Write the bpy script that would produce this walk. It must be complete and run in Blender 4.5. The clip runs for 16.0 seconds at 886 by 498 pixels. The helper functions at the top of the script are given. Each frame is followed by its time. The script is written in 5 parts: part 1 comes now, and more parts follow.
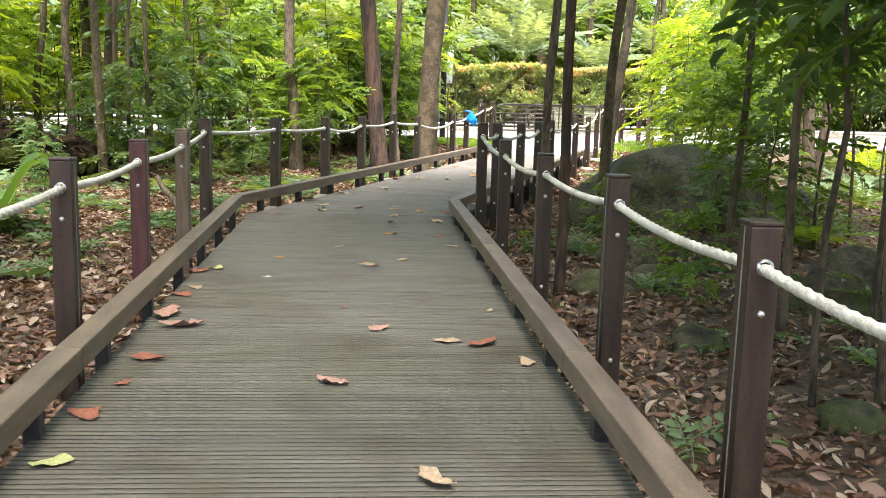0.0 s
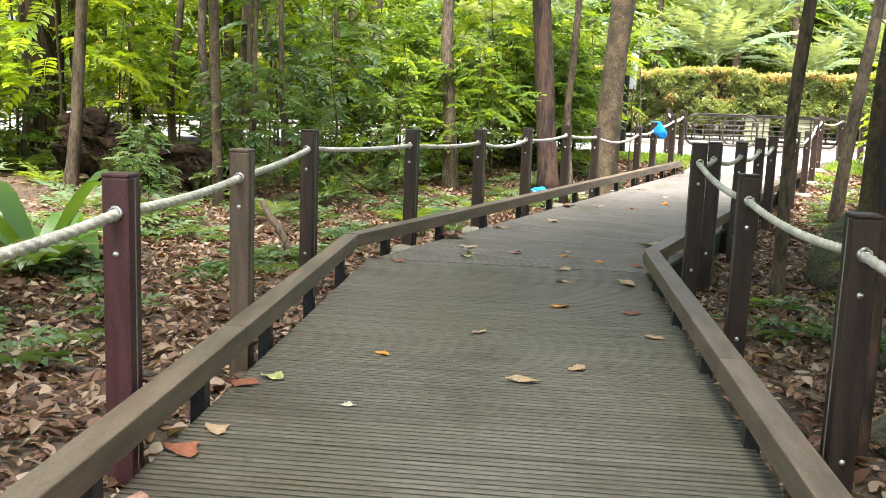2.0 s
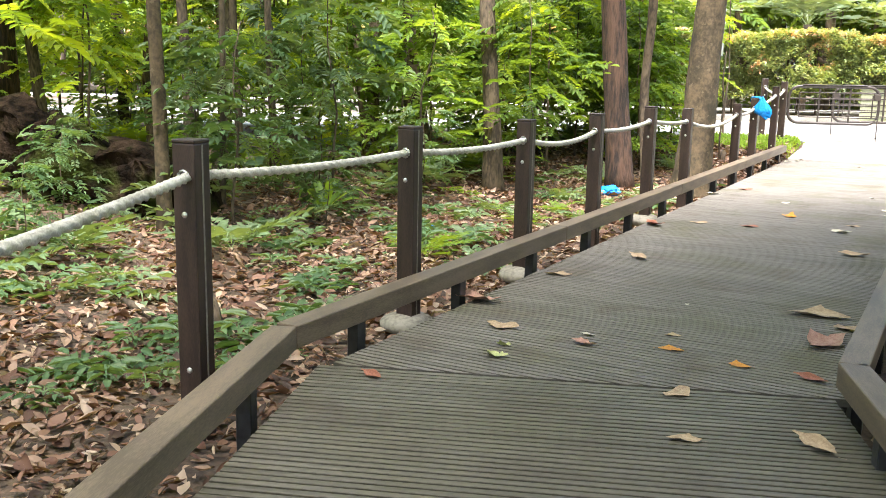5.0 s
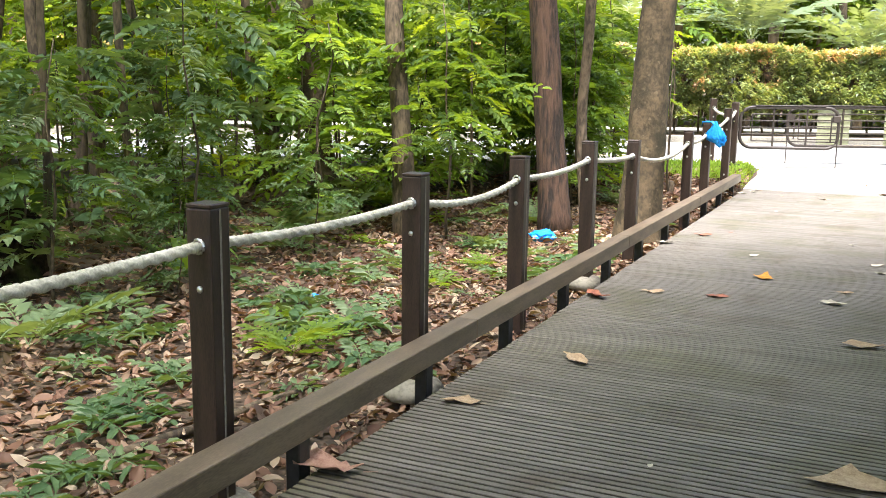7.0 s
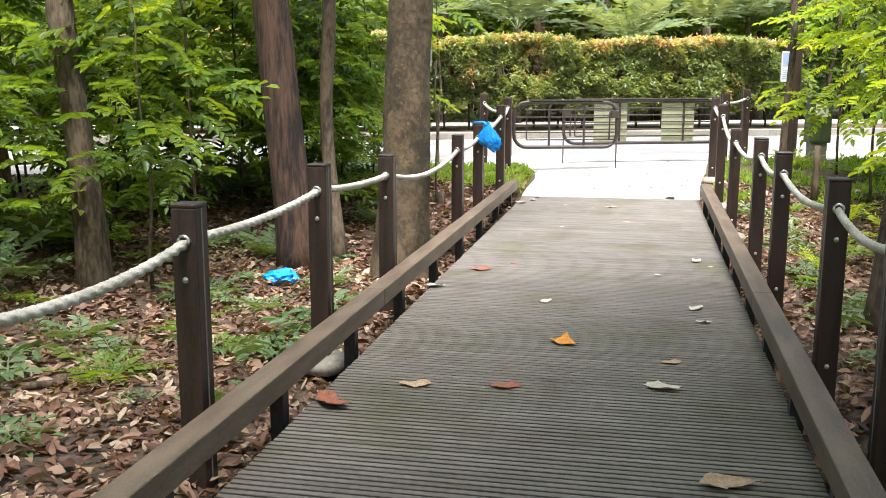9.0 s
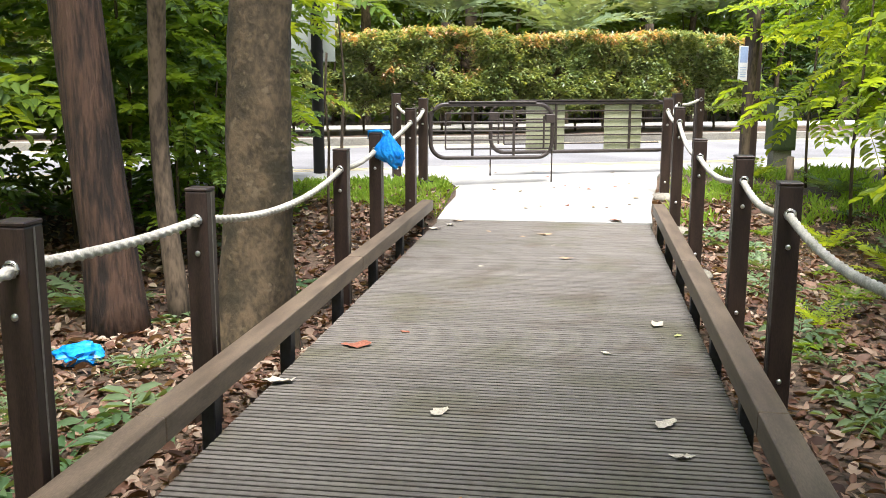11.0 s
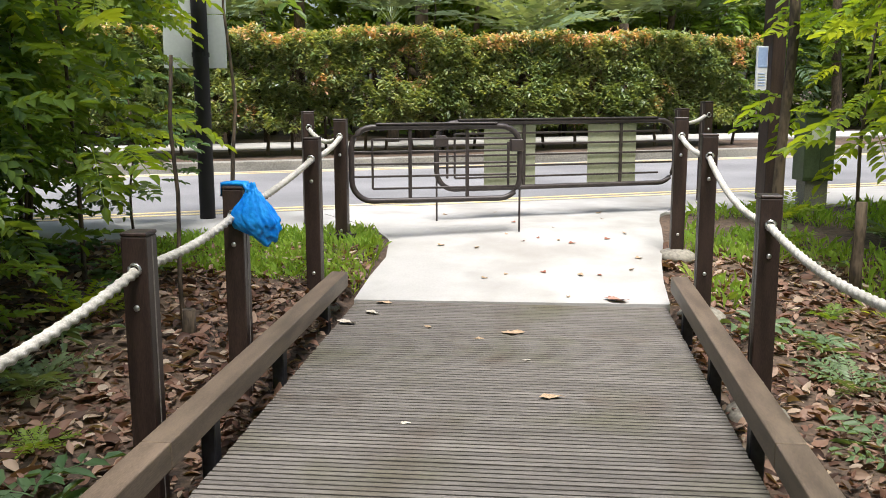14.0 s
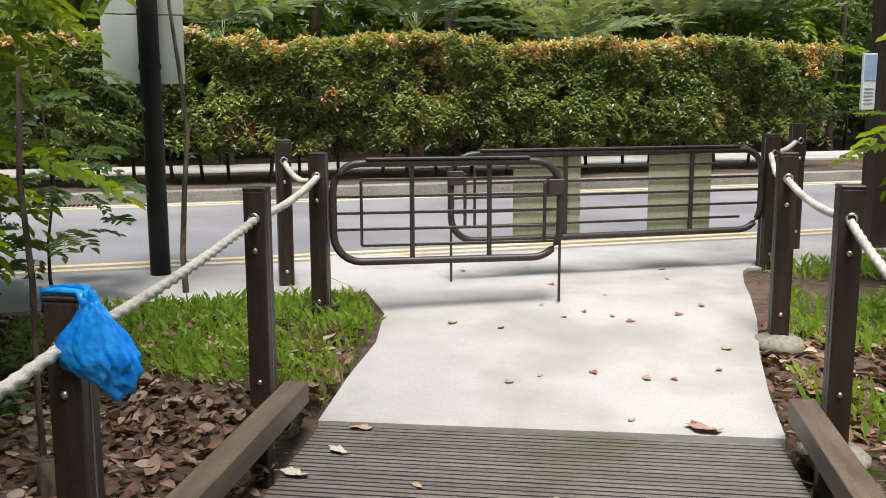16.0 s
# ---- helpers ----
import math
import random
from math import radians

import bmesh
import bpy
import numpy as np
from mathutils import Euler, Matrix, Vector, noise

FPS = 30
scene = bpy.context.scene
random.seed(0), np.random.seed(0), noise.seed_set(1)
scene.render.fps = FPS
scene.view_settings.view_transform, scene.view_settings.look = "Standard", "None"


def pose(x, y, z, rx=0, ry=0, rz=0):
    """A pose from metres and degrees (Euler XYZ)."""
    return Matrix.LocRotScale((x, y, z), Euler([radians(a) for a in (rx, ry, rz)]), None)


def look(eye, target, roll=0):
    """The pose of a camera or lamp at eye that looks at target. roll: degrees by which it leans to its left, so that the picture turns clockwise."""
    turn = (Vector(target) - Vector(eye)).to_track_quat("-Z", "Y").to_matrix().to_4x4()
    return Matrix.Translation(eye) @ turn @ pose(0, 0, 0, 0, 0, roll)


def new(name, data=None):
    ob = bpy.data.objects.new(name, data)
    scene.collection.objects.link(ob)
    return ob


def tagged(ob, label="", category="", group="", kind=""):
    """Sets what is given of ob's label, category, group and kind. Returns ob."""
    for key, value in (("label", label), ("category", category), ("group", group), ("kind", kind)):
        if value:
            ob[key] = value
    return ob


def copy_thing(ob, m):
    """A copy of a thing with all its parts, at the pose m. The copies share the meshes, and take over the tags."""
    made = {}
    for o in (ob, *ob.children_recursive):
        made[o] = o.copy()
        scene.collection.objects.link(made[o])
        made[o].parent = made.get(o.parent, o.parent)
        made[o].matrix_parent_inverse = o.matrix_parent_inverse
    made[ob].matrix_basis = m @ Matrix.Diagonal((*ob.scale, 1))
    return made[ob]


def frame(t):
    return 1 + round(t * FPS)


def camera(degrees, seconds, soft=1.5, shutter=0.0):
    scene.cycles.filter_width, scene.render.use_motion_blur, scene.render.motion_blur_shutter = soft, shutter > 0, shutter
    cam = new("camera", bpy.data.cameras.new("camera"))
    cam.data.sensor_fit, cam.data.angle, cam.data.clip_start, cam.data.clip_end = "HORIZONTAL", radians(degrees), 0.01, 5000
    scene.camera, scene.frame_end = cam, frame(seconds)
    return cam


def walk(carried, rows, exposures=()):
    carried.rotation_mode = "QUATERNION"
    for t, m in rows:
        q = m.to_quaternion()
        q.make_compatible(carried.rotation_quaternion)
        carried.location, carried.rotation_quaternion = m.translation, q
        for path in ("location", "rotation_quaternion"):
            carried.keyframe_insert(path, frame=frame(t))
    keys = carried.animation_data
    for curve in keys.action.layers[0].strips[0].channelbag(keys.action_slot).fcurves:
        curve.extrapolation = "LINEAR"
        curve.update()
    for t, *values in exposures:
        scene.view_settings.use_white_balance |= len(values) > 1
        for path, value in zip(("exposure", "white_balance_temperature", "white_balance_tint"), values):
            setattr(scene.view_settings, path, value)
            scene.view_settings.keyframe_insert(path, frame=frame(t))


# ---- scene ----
# ---------------------------------------------------------------- camera
cam = camera(50.4, 16.0, soft=0.9)
PATH = [
    (0, (1.687, -4.687, 1.279), (1.179, -2.779, 0.956), 1.6),
    (0.5, (1.519, -3.986, 1.266), (0.911, -2.106, 0.963), 1.9),
    (1, (1.301, -3.349, 1.304), (0.616, -1.494, 1.012), 2.0),
    (1.5, (1.005, -2.646, 1.264), (0.256, -0.812, 0.983), 2.0),
    (2, (0.774, -2.014, 1.263), (-0.064, -0.227, 0.943), 2.2),
    (2.5, (0.576, -1.416, 1.291), (-0.250, 0.374, 0.957), 2.2),
    (3, (0.294, -0.835, 1.264), (-0.479, 0.981, 0.939), 2.1),
    (3.5, (-0.039, -0.246, 1.258), (-0.756, 1.589, 0.916), 2.5),
    (3.7, (-0.140, -0.050, 1.248), (-0.895, 1.763, 0.832), 2.2),
    (5.8, (-0.645, 1.858, 1.340), (-1.613, 3.571, 0.984), 0.8),
    (6, (-0.708, 2.060, 1.362), (-1.635, 3.796, 1.004), 0.7),
    (6.5, (-0.869, 2.412, 1.354), (-1.743, 4.176, 1.003), 0.7),
    (7, (-1.035, 2.963, 1.358), (-1.873, 4.746, 1.014), 0.8),
    (7.5, (-1.157, 3.501, 1.372), (-1.943, 5.311, 1.044), 0.6),
    (8, (-1.290, 4.011, 1.380), (-1.903, 5.892, 1.089), 0.7),
    (8.5, (-1.308, 4.554, 1.407), (-1.781, 6.471, 1.090), 0.3),
    (9, (-1.409, 5.118, 1.394), (-1.812, 7.044, 1.039), 0.1),
    (9.5, (-1.368, 5.704, 1.381), (-1.725, 7.638, 1.014), 0.1),
    (11.8, (-1.522, 8.097, 1.373), (-1.796, 10.051, 1.046), 0.2),
    (12, (-1.567, 8.320, 1.389), (-1.841, 10.276, 1.074), 0.2),
    (12.5, (-1.593, 8.848, 1.455), (-1.856, 10.802, 1.123), 0.2),
    (13, (-1.664, 9.348, 1.415), (-1.891, 11.307, 1.083), 0.2),
    (13.5, (-1.577, 9.878, 1.401), (-1.779, 11.838, 1.057), 0.0),
    (14, (-1.557, 10.288, 1.432), (-1.763, 12.248, 1.087), -0.1),
    (14.5, (-1.506, 10.844, 1.466), (-1.714, 12.802, 1.113), -0.3),
    (15, (-1.647, 11.384, 1.458), (-1.810, 13.349, 1.126), 0.3),
    (15.5, (-1.703, 11.942, 1.476), (-1.904, 13.905, 1.150), 0.2),
    (16, (-1.616, 12.319, 1.497), (-1.903, 14.272, 1.173), -0.2),
]
walk(cam, [(t, look(eye, target, roll)) for t, eye, target, roll in PATH],
     exposures=[(0, 2.2, 6500, 13), (3.5, 2.2, 6500, 13), (5.9, 2.4, 6500, 13), (6.5, 2.2, 6500, 13), (7.2, 2.05, 6480, 13), (8, 1.93, 6450, 13), (8.5, 1.7, 6400, 13), (9, 1.52, 6400, 13), (9.6, 1.42, 6400, 13), (12, 1.12, 6350, 13), (14, 0.68, 6350, 13), (16, 0.36, 6400, 13)])

# ---------------------------------------------------------------- light
SUN_EL, SUN_AZ = 70.0, 165.0
world = bpy.data.worlds.new("sky")
world.use_nodes = True
scene.world = world
wn = world.node_tree.nodes
sky = wn.new("ShaderNodeTexSky")
sky.sky_type = "NISHITA"
sky.sun_disc = False
sky.sun_elevation, sky.sun_rotation = radians(SUN_EL), radians(SUN_AZ)
sky.air_density, sky.dust_density, sky.ozone_density = 1.0, 4.0, 1.0
wn["Background"].inputs[1].default_value = 0.11
world.node_tree.links.new(sky.outputs[0], wn["Background"].inputs[0])
sun_data = bpy.data.lights.new("sun", "SUN")
sun_data.energy, sun_data.angle, sun_data.color = 4.4, radians(24), (1.0, 0.97, 0.92)
sun = new("sun", sun_data)
az, el = radians(SUN_AZ), radians(SUN_EL)
sun.matrix_world = look((math.sin(az) * math.cos(el) * 50, math.cos(az) * math.cos(el) * 50, math.sin(el) * 50), (0, 0, 0))


# ---------------------------------------------------------------- materials
def nodes_of(name):
    m = bpy.data.materials.new(name)
    m.use_nodes = True
    return m, m.node_tree.nodes, m.node_tree.links, m.node_tree.nodes["Principled BSDF"]


def ramp(n, stops):
    r = n.new("ShaderNodeValToRGB")
    e = r.color_ramp.elements
    while len(e) < len(stops):
        e.new(0.5)
    for el_, (p, c) in zip(e, stops):
        el_.position, el_.color = p, (*c, 1)
    return r


def surface(name, dark, light, rough=0.7, scale=3.0, fine=40.0, bump=0.3, metal=0.0, stretch=(1, 1, 1), rand=0.0, stain=None, dist=0.01, con=0.1, stain2=None):
    """Two scales of noise between a dark and a light colour, with fine relief; rand varies it from object to object."""
    m, n, l, b = nodes_of(name)
    tc = n.new("ShaderNodeTexCoord")
    mp = n.new("ShaderNodeMapping")
    mp.inputs["Scale"].default_value = stretch
    l.new(tc.outputs["Object"], mp.inputs[0])
    big, small = n.new("ShaderNodeTexNoise"), n.new("ShaderNodeTexNoise")
    for t, s_, d in ((big, scale, 4), (small, fine, 6)):
        t.inputs["Scale"].default_value = s_
        t.inputs["Detail"].default_value = d
        l.new(mp.outputs[0], t.inputs["Vector"])
    info = n.new("ShaderNodeObjectInfo")
    if rand:
        off = n.new("ShaderNodeVectorMath")
        off.operation = "SCALE"
        off.inputs[0].default_value = (37.0, 53.0, 71.0)
        l.new(info.outputs["Random"], off.inputs["Scale"])
        l.new(off.outputs[0], mp.inputs["Location"])
    mix = n.new("ShaderNodeMath")
    mix.operation = "MULTIPLY_ADD"
    l.new(small.outputs[0], mix.inputs[0])
    mix.inputs[1].default_value = 0.5
    half = n.new("ShaderNodeMath")
    half.operation = "MULTIPLY"
    half.inputs[1].default_value = 0.5
    l.new(big.outputs[0], half.inputs[0])
    l.new(half.outputs[0], mix.inputs[2])
    r = ramp(n, [(0.5 - con, dark), (0.5 + con, light)])
    l.new(mix.outputs[0], r.inputs[0])
    col = r.outputs[0]
    for stain in [s_ for s_ in (stain, stain2) if s_]:
        blot = n.new("ShaderNodeTexNoise")
        blot.inputs["Scale"].default_value, blot.inputs["Detail"].default_value = stain[1], 5
        gm = n.new("ShaderNodeNewGeometry")
        l.new(gm.outputs["Position"], blot.inputs["Vector"])
        br = ramp(n, [(stain[2], (0, 0, 0)), (stain[3], (1, 1, 1))])
        l.new(blot.outputs[0], br.inputs[0])
        mx = n.new("ShaderNodeMixRGB")
        mx.inputs[2].default_value = (*stain[0], 1)
        l.new(br.outputs[0], mx.inputs[0])
        l.new(col, mx.inputs[1])
        col = mx.outputs[0]
    if rand:
        hsv = n.new("ShaderNodeHueSaturation")
        mr = n.new("ShaderNodeMapRange")
        mr.inputs["To Min"].default_value, mr.inputs["To Max"].default_value = 1 - rand, 1 + rand
        l.new(info.outputs["Random"], mr.inputs[0])
        l.new(mr.outputs[0], hsv.inputs["Value"])
        l.new(col, hsv.inputs["Color"])
        col = hsv.outputs[0]
    l.new(col, b.inputs["Base Color"])
    b.inputs["Metallic"].default_value = metal
    rr = n.new("ShaderNodeMapRange")
    rr.inputs["To Min"].default_value, rr.inputs["To Max"].default_value = max(0.05, rough - 0.12), min(1, rough + 0.12)
    l.new(small.outputs[0], rr.inputs[0])
    l.new(rr.outputs[0], b.inputs["Roughness"])
    bp = n.new("ShaderNodeBump")
    bp.inputs["Strength"].default_value, bp.inputs["Distance"].default_value = bump, dist
    l.new(mix.outputs[0], bp.inputs["Height"])
    l.new(bp.outputs[0], b.inputs["Normal"])
    return m


def leafy(name, colours, trans=0.4, rough=0.45, spec=0.4, each=0.55, patch=0.9):
    """Leaves: each one takes its colour from a ramp, light shines through it."""
    m, n, l, b = nodes_of(name)
    g = n.new("ShaderNodeNewGeometry")
    info = n.new("ShaderNodeObjectInfo")
    nz = n.new("ShaderNodeTexNoise")
    nz.inputs["Scale"].default_value = 0.9
    l.new(g.outputs["Position"], nz.inputs["Vector"])
    a = n.new("ShaderNodeMath")
    a.operation = "MULTIPLY_ADD"
    a.inputs[1].default_value = each
    l.new(g.outputs["Random Per Island"], a.inputs[0])
    h = n.new("ShaderNodeMath")
    h.operation = "MULTIPLY_ADD"
    h.inputs[1].default_value, h.inputs[2].default_value = patch, 0.475 - each / 2 - patch / 2
    l.new(nz.outputs[0], h.inputs[0])
    l.new(h.outputs[0], a.inputs[2])
    r = ramp(n, [(i / (len(colours) - 1), c) for i, c in enumerate(colours)])
    l.new(a.outputs[0], r.inputs[0])
    hs = n.new("ShaderNodeHueSaturation")
    mr = n.new("ShaderNodeMapRange")
    mr.inputs["To Min"].default_value, mr.inputs["To Max"].default_value = 0.8, 1.2
    l.new(info.outputs["Random"], mr.inputs[0])
    l.new(mr.outputs[0], hs.inputs["Value"])
    l.new(r.outputs[0], hs.inputs["Color"])
    l.new(hs.outputs[0], b.inputs["Base Color"])
    b.inputs["Roughness"].default_value = rough
    b.inputs["Specular IOR Level"].default_value = spec
    t = n.new("ShaderNodeBsdfTranslucent")
    warm = n.new("ShaderNodeMixRGB")
    warm.blend_type = "MULTIPLY"
    warm.inputs[0].default_value = 1.0
    warm.inputs[2].default_value = (2.4, 2.0, 0.65, 1)
    l.new(hs.outputs[0], warm.inputs[1])
    l.new(warm.outputs[0], t.inputs[0])
    mx = n.new("ShaderNodeMixShader")
    mx.inputs[0].default_value = trans
    l.new(b.outputs[0], mx.inputs[1])
    l.new(t.outputs[0], mx.inputs[2])
    l.new(mx.outputs[0], n["Material Output"].inputs[0])
    return m


M_PLANK = surface("weathered decking", (0.1, 0.0895, 0.077), (0.206, 0.188, 0.166), 0.7, 2.0, 26, 0.4, stretch=(1, 9, 9), rand=0.1, stain=((0.095, 0.09, 0.045), 1.5, 0.52, 0.78), dist=0.004, con=0.14, stain2=((0.095, 0.07, 0.048), 2.6, 0.55, 0.82))
M_PLANK_MOSSY = surface("olive stained decking", (0.07, 0.062, 0.047), (0.152, 0.137, 0.107), 0.62, 1.6, 26, 0.35, stretch=(1, 9, 9), rand=0.1, stain=((0.088, 0.078, 0.044), 0.9, 0.48, 0.75), dist=0.004, con=0.16, stain2=((0.06, 0.044, 0.028), 1.7, 0.52, 0.76))
# dark colour for board sides, painting the shade between boards
M_GAP_SHADE_OLIVE = surface("olive painted shade in the deck gaps", (0.042, 0.038, 0.026), (0.078, 0.07, 0.05), 0.95)
# near black, so that the base paints shade seen between boards
M_UNDER = surface("joist timber darkened as gap shade", (0.012, 0.011, 0.01), (0.03, 0.026, 0.022), 0.9)
# same painted gap shade for the grey stretch
M_GAP_SHADE = surface("painted shade in the deck gaps", (0.055, 0.049, 0.04), (0.1, 0.09, 0.075), 0.95)
M_RAIL = surface("brown composite timber", (0.10, 0.072, 0.05), (0.2, 0.15, 0.105), 0.52, 2.5, 45, 0.15, stretch=(6, 1, 6), rand=0.08, dist=0.004)
M_POST = surface("dark brown post", (0.019, 0.0115, 0.009), (0.05, 0.03, 0.023), 0.45, 3, 50, 0.15, stretch=(8, 8, 1), rand=0.15, dist=0.004)
M_POST_RED = surface("purple brown post", (0.04, 0.013, 0.014), (0.095, 0.034, 0.036), 0.45, 3, 50, 0.15, stretch=(8, 8, 1), dist=0.004)
M_POST_TAN = surface("weathered tan brown post", (0.07, 0.048, 0.03), (0.15, 0.108, 0.072), 0.55, 3, 50, 0.15, stretch=(8, 8, 1), dist=0.004)
M_STRIP = surface("pale grey strip", (0.15, 0.13, 0.115), (0.26, 0.235, 0.21), 0.6)
M_STUB = surface("black steel bracket", (0.012, 0.012, 0.014), (0.03, 0.03, 0.034), 0.45)
M_BOLT = surface("bright steel bolt", (0.6, 0.6, 0.6), (0.8, 0.8, 0.8), 0.3, metal=1.0)
M_ROPE = surface("off-white rope", (0.38, 0.36, 0.31), (0.66, 0.63, 0.56), 0.9, 6, 120, 0.4)
M_SOIL = surface("dark forest soil", (0.035, 0.024, 0.016), (0.13, 0.088, 0.06), 0.95, 1.2, 22, 0.9, dist=0.03)
M_CONC = surface("pale brushed concrete", (0.34, 0.332, 0.312), (0.5, 0.492, 0.467), 0.85, 1.6, 90, 0.3, stain=((0.29, 0.275, 0.245), 1.4, 0.48, 0.75), dist=0.003, con=0.22, stain2=((0.29, 0.28, 0.255), 2.3, 0.5, 0.85))
M_ROAD = surface("grey road asphalt", (0.16, 0.16, 0.165), (0.26, 0.26, 0.265), 0.85, 0.7, 160, 0.4, dist=0.006)
M_KERB = surface("concrete kerb", (0.15, 0.145, 0.125), (0.29, 0.28, 0.245), 0.85, 1.5, 50, 0.3)
M_YELLOW = surface("worn yellow road paint", (0.52, 0.4, 0.19), (0.74, 0.62, 0.36), 0.7, 2, 60)
M_GATE = surface("dark brown painted steel", (0.025, 0.019, 0.017), (0.05, 0.039, 0.035), 0.48, 4, 60, 0.08)
M_PANEL = surface("olive green panel", (0.36, 0.38, 0.25), (0.44, 0.46, 0.32), 0.55, 2, 40, 0.08)
M_SIGN = surface("grey back of a sign", (0.38, 0.42, 0.4), (0.5, 0.54, 0.52), 0.5, 2, 40, 0.05, con=0.3)
M_BLACK = surface("black pole paint", (0.006, 0.006, 0.007), (0.012, 0.012, 0.013), 0.75, 4, 50, 0.05)
M_WHITE = surface("white board", (0.7, 0.72, 0.74), (0.82, 0.83, 0.85), 0.5)
M_BLUE = surface("blue print", (0.3, 0.4, 0.65), (0.38, 0.5, 0.74), 0.5)
M_BAG = surface("bright blue plastic film", (0.0, 0.2, 0.75), (0.02, 0.36, 0.95), 0.35, 9, 40, 0.5)
M_CABINET = surface("dark green cabinet paint", (0.05, 0.075, 0.035), (0.085, 0.12, 0.06), 0.5)
M_ROCK = surface("mossy grey boulder", (0.026, 0.022, 0.014), (0.14, 0.115, 0.075), 0.95, 3.2, 22, 1.0, stain=((0.055, 0.066, 0.018), 2.4, 0.46, 0.62), dist=0.06, con=0.13, stain2=((0.02, 0.017, 0.012), 5.0, 0.55, 0.68))
M_STONE = surface("pale footing concrete", (0.14, 0.125, 0.1), (0.3, 0.28, 0.23), 0.9, 3, 40, 0.6)
M_LOG = surface("rotten dark log", (0.005, 0.004, 0.003), (0.036, 0.024, 0.016), 1.0, 4, 14, 1.0, stain=((0.045, 0.055, 0.014), 2.2, 0.52, 0.66), dist=0.12)
M_LOG.node_tree.nodes["Principled BSDF"].inputs["Specular IOR Level"].default_value = 0.05
M_BARK_PALE = surface("mottled brown bark", (0.036, 0.027, 0.014), (0.115, 0.082, 0.046), 0.95, 7, 34, 0.7, stretch=(1, 1, 0.75), stain=((0.03, 0.025, 0.013), 3.4, 0.52, 0.66), dist=0.02, con=0.11, stain2=((0.12, 0.092, 0.055), 15.0, 0.62, 0.68))
M_BARK_RED = surface("dark reddish flaking bark", (0.016, 0.01, 0.007), (0.08, 0.044, 0.028), 0.95, 9, 40, 1.0, stretch=(1, 1, 0.14), dist=0.05, con=0.07)
M_BARK = surface("grey brown bark", (0.034, 0.025, 0.016), (0.135, 0.1, 0.066), 0.9, 7, 40, 0.8, stretch=(1, 1, 0.3), rand=0.25, dist=0.012, con=0.09)
M_LEAF = leafy("mid green leaves", [(0.04, 0.08, 0.018), (0.078, 0.145, 0.026), (0.125, 0.205, 0.036), (0.2, 0.285, 0.05)], 0.45)
# leaf colour raised to stand in for sunlight on open foliage
M_LEAF_LIGHT = leafy("sun-bright yellow green leaves", [(0.09, 0.165, 0.018), (0.155, 0.25, 0.028), (0.24, 0.335, 0.038), (0.36, 0.42, 0.055)], 0.5)
M_LEAF_GREY = leafy("glossy grey green leaves", [(0.05, 0.105, 0.045), (0.08, 0.15, 0.065), (0.125, 0.19, 0.095), (0.18, 0.245, 0.135)], 0.3, 0.5, 0.4)
M_PALM = leafy("grey green palm leaves", [(0.07, 0.12, 0.07), (0.13, 0.2, 0.115), (0.18, 0.25, 0.15), (0.25, 0.32, 0.21)], 0.3, 0.42, 0.5)
M_STRAP = leafy("fresh green strap leaves", [(0.045, 0.1, 0.02), (0.07, 0.155, 0.03), (0.1, 0.2, 0.04), (0.14, 0.25, 0.055)], 0.35, 0.35, 0.6)
M_HEDGE = leafy("hedge leaves", [(0.06, 0.105, 0.05), (0.15, 0.225, 0.09), (0.27, 0.335, 0.14), (0.42, 0.45, 0.22)], 0.35, 0.36, 0.7)
M_HEDGE_RED = leafy("orange red young leaves", [(0.34, 0.38, 0.15), (0.5, 0.42, 0.21), (0.66, 0.37, 0.27), (0.66, 0.29, 0.26)], 0.28)
M_GRASS = leafy("grass blades", [(0.12, 0.21, 0.03), (0.18, 0.31, 0.045), (0.27, 0.4, 0.07), (0.38, 0.44, 0.14)], 0.4)
M_LITTER = leafy("dead fallen leaves", [(0.05, 0.029, 0.02), (0.125, 0.062, 0.041), (0.21, 0.117, 0.078), (0.3, 0.205, 0.145), (0.46, 0.38, 0.295)], 0.1, 0.6, 0.35, 0.95, 0.4)
M_DEAD = {"tan": surface("tan dead leaf", (0.3, 0.2, 0.12), (0.5, 0.37, 0.24), 0.75, 12, 60, 0.4),
          "red": surface("red brown dead leaf", (0.2, 0.06, 0.035), (0.36, 0.14, 0.08), 0.7, 12, 60, 0.4),
          "pink": surface("pinkish dead leaf", (0.3, 0.15, 0.11), (0.45, 0.27, 0.21), 0.75, 12, 60, 0.4),
          "orange": surface("orange fallen leaf", (0.5, 0.17, 0.02), (0.65, 0.33, 0.05), 0.65, 12, 60, 0.4),
          "pale": surface("pale grey dead leaf", (0.42, 0.38, 0.3), (0.6, 0.55, 0.46), 0.75, 12, 60, 0.4),
          "green": surface("yellow green fallen leaf", (0.3, 0.33, 0.1), (0.5, 0.5, 0.25), 0.65, 12, 60, 0.4)}
M_FAR = leafy("distant woods", [(0.06, 0.1, 0.028), (0.1, 0.165, 0.042), (0.16, 0.23, 0.06), (0.25, 0.32, 0.1)], 0.45)


# ---------------------------------------------------------------- helpers
def finish(name, bm, material, smooth=False):
    me = bpy.data.meshes.new(name)
    bm.normal_update()
    bm.to_mesh(me)
    bm.free()
    me.materials.append(material)
    if smooth:
        me.shade_smooth()
    return me


def part(name, bm, material, parent, label="", smooth=False):
    ob = new(name, bm if isinstance(bm, bpy.types.Mesh) else finish(name, bm, material, smooth))
    ob.parent = parent
    if label:
        tagged(ob, label)
    return ob


